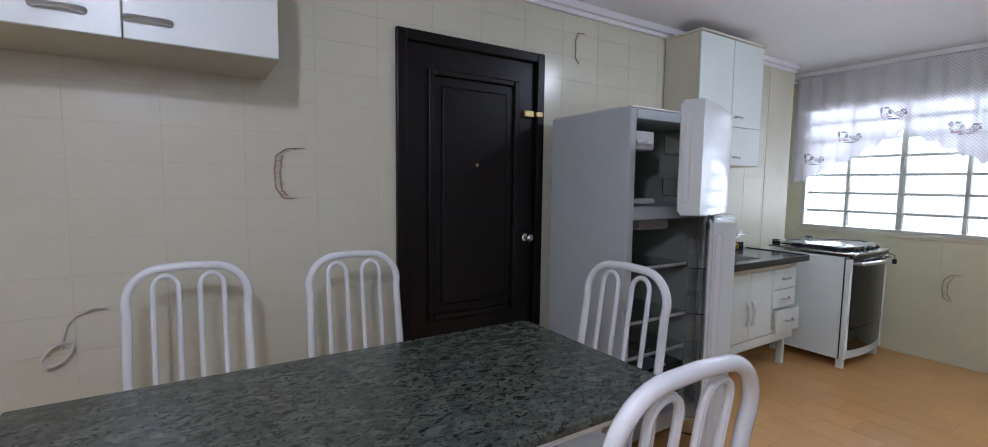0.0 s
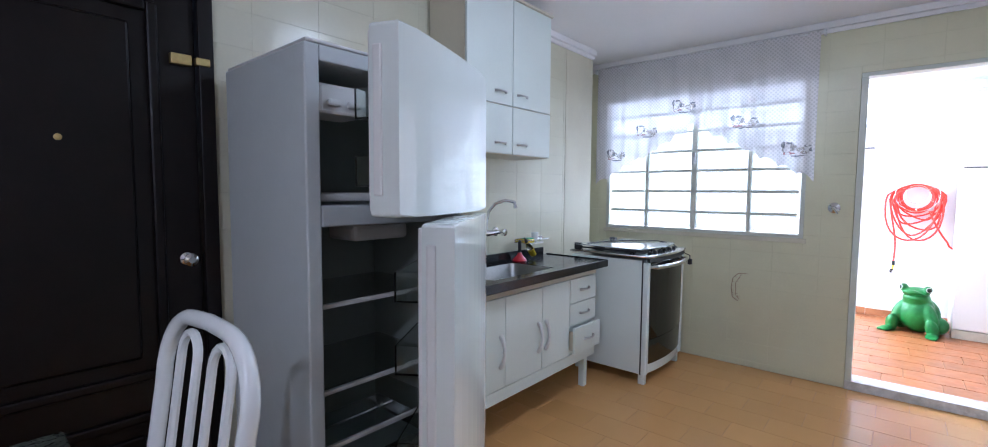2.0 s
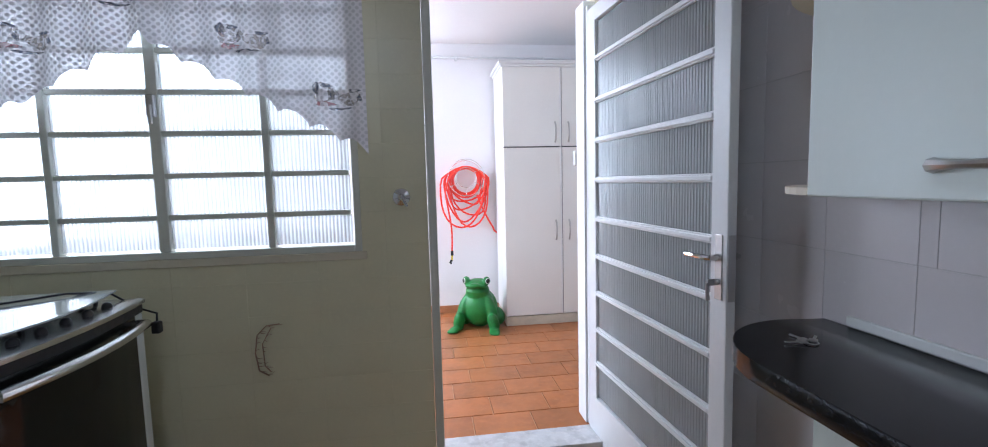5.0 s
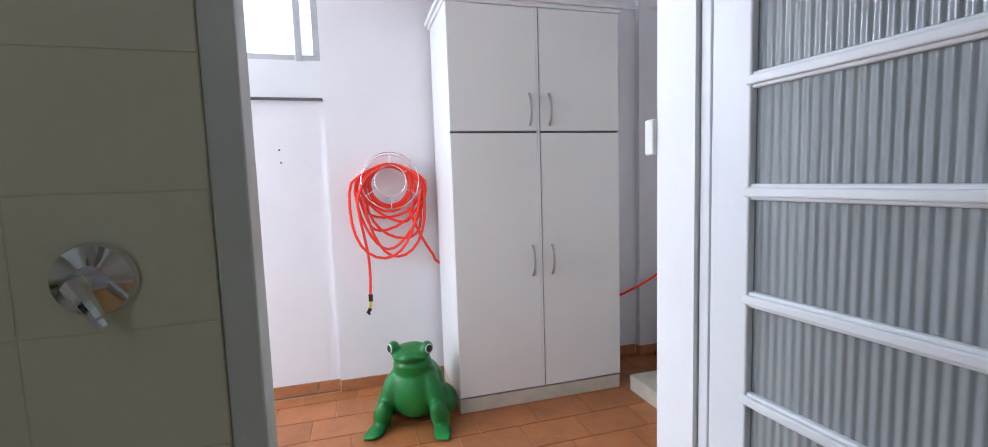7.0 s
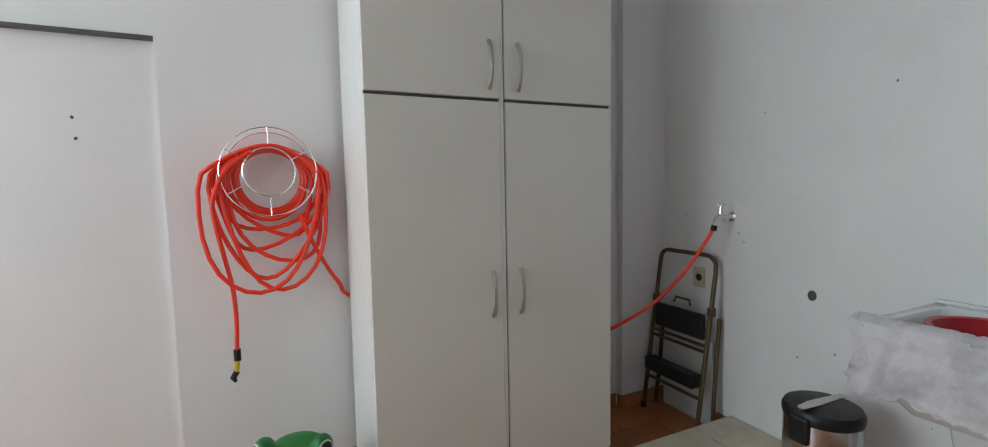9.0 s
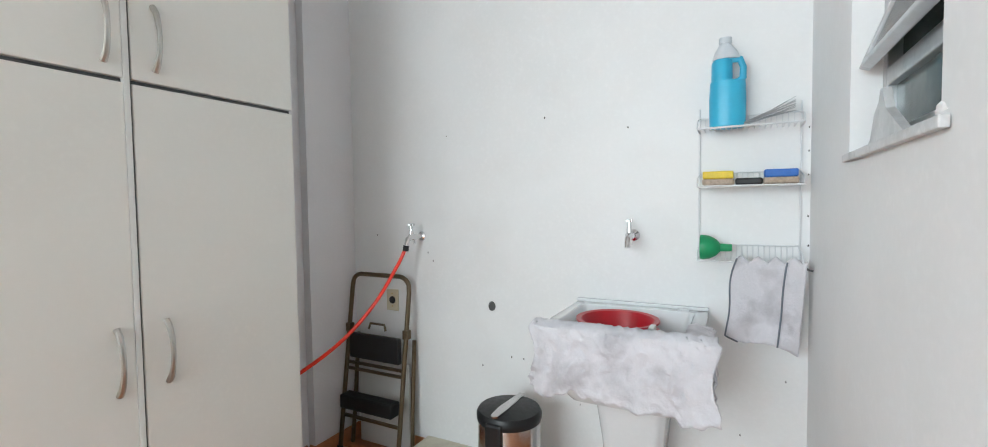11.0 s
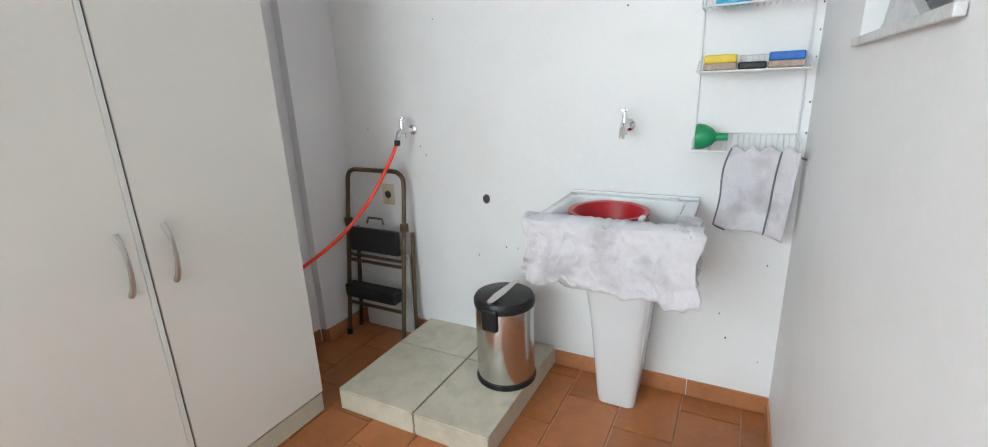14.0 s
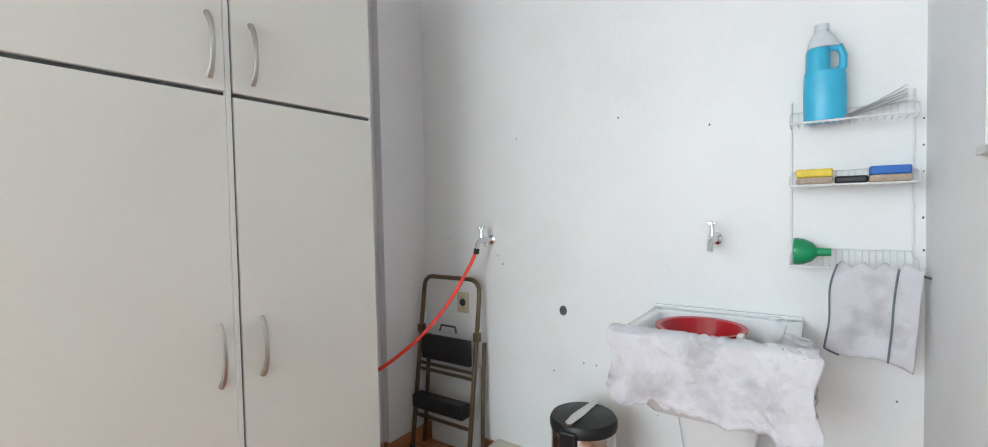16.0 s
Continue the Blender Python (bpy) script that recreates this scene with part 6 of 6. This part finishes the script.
brush(0.575, YELLOWP, "wooden scrubbing brush with yellow bristles up")
brush(0.388, BLUEP, "wooden scrubbing brush with blue bristles up")
tray = tagged(part("soap_tray", box(4.145, 4.20, 0.44, 0.522, 1.309, 1.332, 0.006), BLACKP), "black plastic soap tray between two brushes", "tray")
fun = thing("plastic_funnel", "green plastic funnel lying in the bottom basket", "funnel", 4.16, 0.60, 1.094)
part("cone", moved(lathe([(0.042, 0.0), (0.044, 0.008), (0.041, 0.028), (0.030, 0.050), (0.014, 0.064), (0.012, 0.10), (0.008, 0.10)], sides=24), pose(0, 0.03, 0, 90, 0, 0)), GREENP, fun, "", True)


def towel_shape(u, v):
    n = noise.noise(Vector((u * 5, v * 5, 3.1))) * 0.018 + noise.noise(Vector((u * 15, v * 15, 8.1))) * 0.005
    left = 0.515 + 0.030 * math.sin(v * 1.7) + 0.006 * math.sin(v * 7)
    right = 0.315 + 0.022 * v
    y = left + (right - left) * u
    return (WXf - 0.012 - 0.010 * math.sin(u * 9 + v * 2) * v + n * v, y, 1.062 - (0.262 + 0.045 * u + 0.012 * math.sin(u * 7)) * v + 0.010 * math.sin(u * 25) * (1 - v))


tw = thing("cleaning_towel", "grey-stained white towel hung from the wire basket", "towel")
cloth("towel_cloth", "", 26, 40, towel_shape, RAG, tw)
part("dark_hem", tube([Vector(towel_shape(0.0, i / 12)) + Vector((-0.005, 0, 0)) for i in range(13)] + [Vector(towel_shape(0.03 * k, 1.0)) + Vector((-0.005, 0, 0)) for k in range(1, 7)], 0.003, 5), RAGEDGE, tw, "dark stitched hem")
part("dark_hem", tube([Vector(towel_shape(0.72, i / 12)) + Vector((-0.006, 0, 0)) for i in range(13)], 0.003, 5), RAGEDGE, tw, "dark stitched hem")
part("hanging_hook", tube([(WXf - 0.006, 0.335, 1.05), (WXf - 0.01, 0.315, 1.035), (WXf - 0.01, 0.30, 1.03)], 0.0035, 5), DARKRAIL, tw)

# ---- laundry: platform, bin ----
plat = thing("tiled_platform", "low platform clad in stained beige ceramic tiles", "platform")
PX0, PX1, PY0, PY1, PZ = 3.575, XE - 0.002, 1.183, 1.888, 0.096
part("core", box(PX0 + 0.008, PX1, PY0 + 0.008, PY1 - 0.008, 0, PZ - 0.008), DARKGROUT, plat)
for x0, x1 in ((PX0, 3.985), (3.990, PX1)):
    for y0, y1 in ((PY0, 1.505), (1.513, PY1)):
        part("tile", box(x0, x1, y0, y1, PZ - 0.008, PZ, 0.0015), BEIGETILE, plat)
for y0, y1 in ((PY0, 1.505), (1.513, PY1)):
    part("tile", box(PX0, PX0 + 0.008, y0, y1, 0.0, PZ - 0.010, 0.001), BEIGETILE, plat)
for x0, x1 in ((PX0 + 0.009, 3.985), (3.990, PX1)):
    part("tile", box(x0, x1, PY0, PY0 + 0.008, 0.0, PZ - 0.010, 0.001), BEIGETILE, plat)
    part("tile", box(x0, x1, PY1 - 0.008, PY1, 0.0, PZ - 0.010, 0.001), BEIGETILE, plat)
binn = thing("pedal_bin", "round brushed steel pedal bin with a black lid", "bin", 3.955, 1.29, PZ, 178)
part("drum", lathe([(0.118, 0.014), (0.121, 0.03), (0.121, 0.33), (0.119, 0.345)], sides=48), STEEL, binn, "brushed steel drum", True)
part("base_ring", lathe([(0.126, 0.0), (0.128, 0.008), (0.124, 0.02)], sides=40), BLACKP, binn, "black plastic base ring", True)
lidp = part("lid", lathe([(0.123, 0.335), (0.126, 0.345), (0.126, 0.362), (0.118, 0.376), (0.06, 0.384), (0.01, 0.385)], sides=40), BLACKP, binn, "black plastic lid", True)
part("lid_handle", prism([(0.118, -0.014), (0.128, 0.0), (0.118, 0.014), (0.05, 0.020), (-0.116, 0.011), (-0.116, -0.011), (0.05, -0.020)], 0.380, 0.392, 0.003), STEEL, lidp, "steel lid strip")
part("front_clip", box(0.098, 0.135, -0.034, 0.034, 0.265, 0.362, 0.010), BLACKP, binn, "black plastic catch")

# ---- laundry: small window ----
win2 = tagged(new("window_2"), "small aluminium window with a tilted sash", "window", kind="structure")
WB = YS - 0.075
part("window_frame", boxes((W2X0, W2X0 + 0.03, WB - 0.02, WB + 0.02, W2Z0, W2Z1), (W2X1 - 0.03, W2X1, WB - 0.02, WB + 0.02, W2Z0, W2Z1), (W2X0 + 0.03, W2X1 - 0.03, WB - 0.02, WB + 0.02, W2Z0, W2Z0 + 0.045),
                           (W2X0 + 0.03, W2X1 - 0.03, WB - 0.02, WB + 0.02, W2Z0 + 0.14, W2Z0 + 0.175), (W2X0 + 0.03, W2X1 - 0.03, WB - 0.02, WB + 0.02, W2Z1 - 0.03, W2Z1), bevel=0.003), ALU, win2)
part("lower_pane", box(W2X0 + 0.03, W2X1 - 0.03, WB - 0.003, WB + 0.003, W2Z0 + 0.045, W2Z0 + 0.14), DARKPANE, win2, "dark greenish glass")
part("upper_pane", box(W2X0 + 0.03, W2X1 - 0.03, WB - 0.012, WB - 0.006, W2Z0 + 0.175, W2Z1 - 0.03), DARKPANE, win2)
SASHW = W2X1 - W2X0 - 0.05
SASHM = pose(W2X0 + 0.025, WB - 0.002, 1.682, 21)
sash = part("tilted_sash", moved(boxes((0, 0.02, -0.010, 0.010, -0.165, 0), (SASHW - 0.02, SASHW, -0.010, 0.010, -0.165, 0), (0.02, SASHW - 0.02, -0.010, 0.010, -0.165, -0.145), (0.02, SASHW - 0.02, -0.010, 0.010, -0.02, 0), bevel=0.003), SASHM), ALU, win2, "aluminium sash tilted into the room")
part("sash_pane", moved(box(0.02, SASHW - 0.02, -0.003, 0.003, -0.145, -0.02), SASHM), FLUTEX, sash)
part("window_rail", box(W2X0 + 0.03, W2X1 - 0.03, WB - 0.02, WB + 0.02, 1.69, 1.715, 0.003), ALU, win2)
structure("window_sill_small", boxes((W2X0 + 0.001, W2X1 - 0.001, WB + 0.02, YS, W2Z0 - 0.0, W2Z0 + 0.004), (W2X0 - 0.035, W2X1 + 0.004, YS + 0.001, YS + 0.013, W2Z0 - 0.012, W2Z0 + 0.004), bevel=0.002), MARBLE, "worn pale stone sill of the small window", "sill")
sc = bmesh.new()
outl = [(0.0, 0.0), (0.30, 0.0), (0.25, 0.03), (0.22, 0.10), (0.19, 0.125), (0.178, 0.16), (0.165, 0.16), (0.14, 0.10), (0.05, 0.03)]
f0 = [sc.verts.new((3.29 + x, YS - 0.018, W2Z0 + 0.0045 + 0.66 * z)) for x, z in outl]
f1 = [sc.verts.new((3.29 + x, YS - 0.032, W2Z0 + 0.0045 + 0.66 * z)) for x, z in outl]
sc.faces.new(f0)
sc.faces.new(f1[::-1])
for i in range(len(outl)):
    sc.faces.new((f0[i], f0[(i + 1) % len(outl)], f1[(i + 1) % len(outl)], f1[i]))
lump = lathe([(0.020, 0.0), (0.024, 0.006), (0.019, 0.016), (0.010, 0.021)], 3.10, YS - 0.008, 9, 0.6)
for v in lump.verts:
    v.co += 0.004 * noise.noise_vector(v.co * 90)
lump_ob = tagged(part("plaster_lump", lump, CEILW), "small broken lump of white plaster on the sill", "plaster")
lump_ob.location.z = W2Z0 + 0.0045
tagged(part("stone_offcut", sc, MARBLE), "pale pointed stone offcut standing on the sill", "offcut")

# ---- skirting and tiles, piece by piece ----
TILE_MESHES = {}


def tile_mesh(w, h, d, material):
    key = (round(w, 3), round(h, 3), d, material.name)
    if key not in TILE_MESHES:
        e = min(0.0015, d * 0.35)
        v = [(0, 0, 0), (w, 0, 0), (w, h, 0), (0, h, 0), (e, e, d), (w - e, e, d), (w - e, h - e, d), (e, h - e, d)]
        f = [(4, 5, 6, 7), (0, 1, 5, 4), (1, 2, 6, 5), (2, 3, 7, 6), (3, 0, 4, 7), (3, 2, 1, 0)]
        me = bpy.data.meshes.new("tile")
        me.from_pydata(v, [], f)
        me.materials.append(material)
        TILE_MESHES[key] = me
    return TILE_MESHES[key]


def tile_field(parent, m, u0, u1, v0, v1, tw, th, gap, depth, material, stagger, holes=(), ustart=None, vstart=None, name="tile"):
    """Lays tiles over u0..u1, v0..v1 of the plane m (local x = u, local y = v, out along local z); holes are left free."""
    row, v = 0, v0 if vstart is None else vstart
    while v < v1 - 0.01:
        a, b = max(v, v0), min(v + th, v1)
        u = (u0 if ustart is None else ustart) - tw + (stagger * row % 1.0) * tw
        while u < u1 - 0.01:
            c, d = max(u, u0), min(u + tw, u1)
            u += tw
            if d - c < 0.012 or b - a < 0.012:
                continue
            spans = [(c, d, a, b)]
            for hu0, hu1, hv0, hv1 in holes:
                cut = []
                for p, q, r, s in spans:
                    if q <= hu0 or p >= hu1 or s <= hv0 or r >= hv1:
                        cut.append((p, q, r, s))
                        continue
                    if p < hu0:
                        cut.append((p, hu0, r, s))
                    if q > hu1:
                        cut.append((hu1, q, r, s))
                    if r < hv0:
                        cut.append((max(p, hu0), min(q, hu1), r, hv0))
                    if s > hv1:
                        cut.append((max(p, hu0), min(q, hu1), hv1, s))
                spans = cut
            for p, q, r, s in spans:
                if q - p < 0.012 or s - r < 0.012:
                    continue
                ob = new(name, tile_mesh(q - p - gap, s - r - gap, depth, material))
                ob.parent = parent
                ob.matrix_world = m @ Matrix.Translation((p + gap / 2, r + gap / 2, 0))
        v += th
        row += 1


def obj(name):
    return bpy.data.objects[name]


tile_field(obj("floor_kitchen"), Matrix.Translation((0, 0, FK - 0.0015)), -0.45, XC, -6.2, -0.012, 0.33, 0.222, 0.0035, 0.0015, TAN, 0.5, ustart=0.05, holes=((-0.45, 0.0, -6.2, -0.45), (0.0, 0.45, -6.2, -4.4)))
tile_field(obj("floor_laundry"), Matrix.Translation((0, 0, -0.006)), 0.6, XE, 0.162, YN, 0.33, 0.222, 0.005, 0.006, TERRA, 0.37, ustart=0.72)
WESTM = Matrix(((0, 0, 1, 0), (1, 0, 0, 0), (0, 1, 0, 0), (0, 0, 0, 1)))          # u = y, v = z, out along +x
tile_field(obj("wall_west"), WESTM, -6.3, -0.87, FK, HK - 0.076, 0.30, 0.1485, 0.0016, 0.0012, CREAM, 0.0, vstart=FK - 0.10, ustart=-6.3, holes=((ADY0, ADY1, FK - 0.2, ADZ), (-3.4, -2.8, FK - 0.2, 1.7)))
NORTHM = Matrix(((1, 0, 0, 0), (0, 0, -1, 0), (0, 1, 0, 0), (0, 0, 0, 1)))         # u = x, v = z, out along -y
tile_field(obj("wall_north"), NORTHM, -0.45, XC, FK, HK - 0.076, 0.30, 0.1485, 0.0016, 0.0012, OLIVE, 0.0, vstart=FK - 0.10, ustart=-0.45,
           holes=((WINX0, WINX1, WINZ0 - 0.036, WINZ1), (DX0 - 0.04, DX1 + 0.04, -0.2, DZ1 + 0.03)))
EASTM = Matrix(((0, 0, -1, XC), (1, 0, 0, 0), (0, 1, 0, 0), (0, 0, 0, 1)))          # u = y, v = z, out along -x
tile_field(obj("wall_east"), EASTM, -3.95, -0.05, FK, HK - 0.01, 0.245, 0.245, 0.002, 0.0012, LILAC, 0.0, vstart=1.10 - 0.245 * 5, ustart=-4.2, holes=((-3.95, -1.40, FK - 0.3, 0.85), (-3.5, -1.30, 1.27, HK)))


def skirting(name, m, u0, u1, length=0.30):
    s = tagged(new(name), "low terracotta tile skirting along the laundry wall", "skirting", kind="structure")
    tile_field(s, m, u0, u1, 0.0, 0.078, length, 0.078, 0.003, 0.008, SKIRT, 0.0, name="skirting_tile")


skirting("baseboard_north", Matrix(((1, 0, 0, 0), (0, 0, -1, YN), (0, 1, 0, 0), (0, 0, 0, 1))), 1.84, 3.54)
skirting("baseboard_low", Matrix(((1, 0, 0, 0), (0, 0, -1, YN + 0.03), (0, 1, 0, 0), (0, 0, 0, 1))), 0.2, 1.84)
skirting("baseboard_pier", Matrix(((1, 0, 0, 0), (0, 0, -1, 2.35), (0, 1, 0, 0), (0, 0, 0, 1))), 3.95, XE)
skirting("baseboard_pier_side", Matrix(((0, 0, -1, 3.95), (1, 0, 0, 0), (0, 1, 0, 0), (0, 0, 0, 1))), 2.345, 2.386)
skirting("baseboard_recess", Matrix(((1, 0, 0, 0), (0, 0, -1, 2.395), (0, 1, 0, 0), (0, 0, 0, 1))), 3.545, 3.94)
skirting("baseboard_east", Matrix(((0, 0, -1, XE), (1, 0, 0, 0), (0, 1, 0, 0), (0, 0, 0, 1))), YS, 1.18)
skirting("baseboard_east_rear", Matrix(((0, 0, -1, XE), (1, 0, 0, 0), (0, 1, 0, 0), (0, 0, 0, 1))), 1.89, 2.35)
skirting("baseboard_south", Matrix(((-1, 0, 0, 0), (0, 0, 1, YS), (0, 1, 0, 0), (0, 0, 0, 1))), -XE, -2.72)
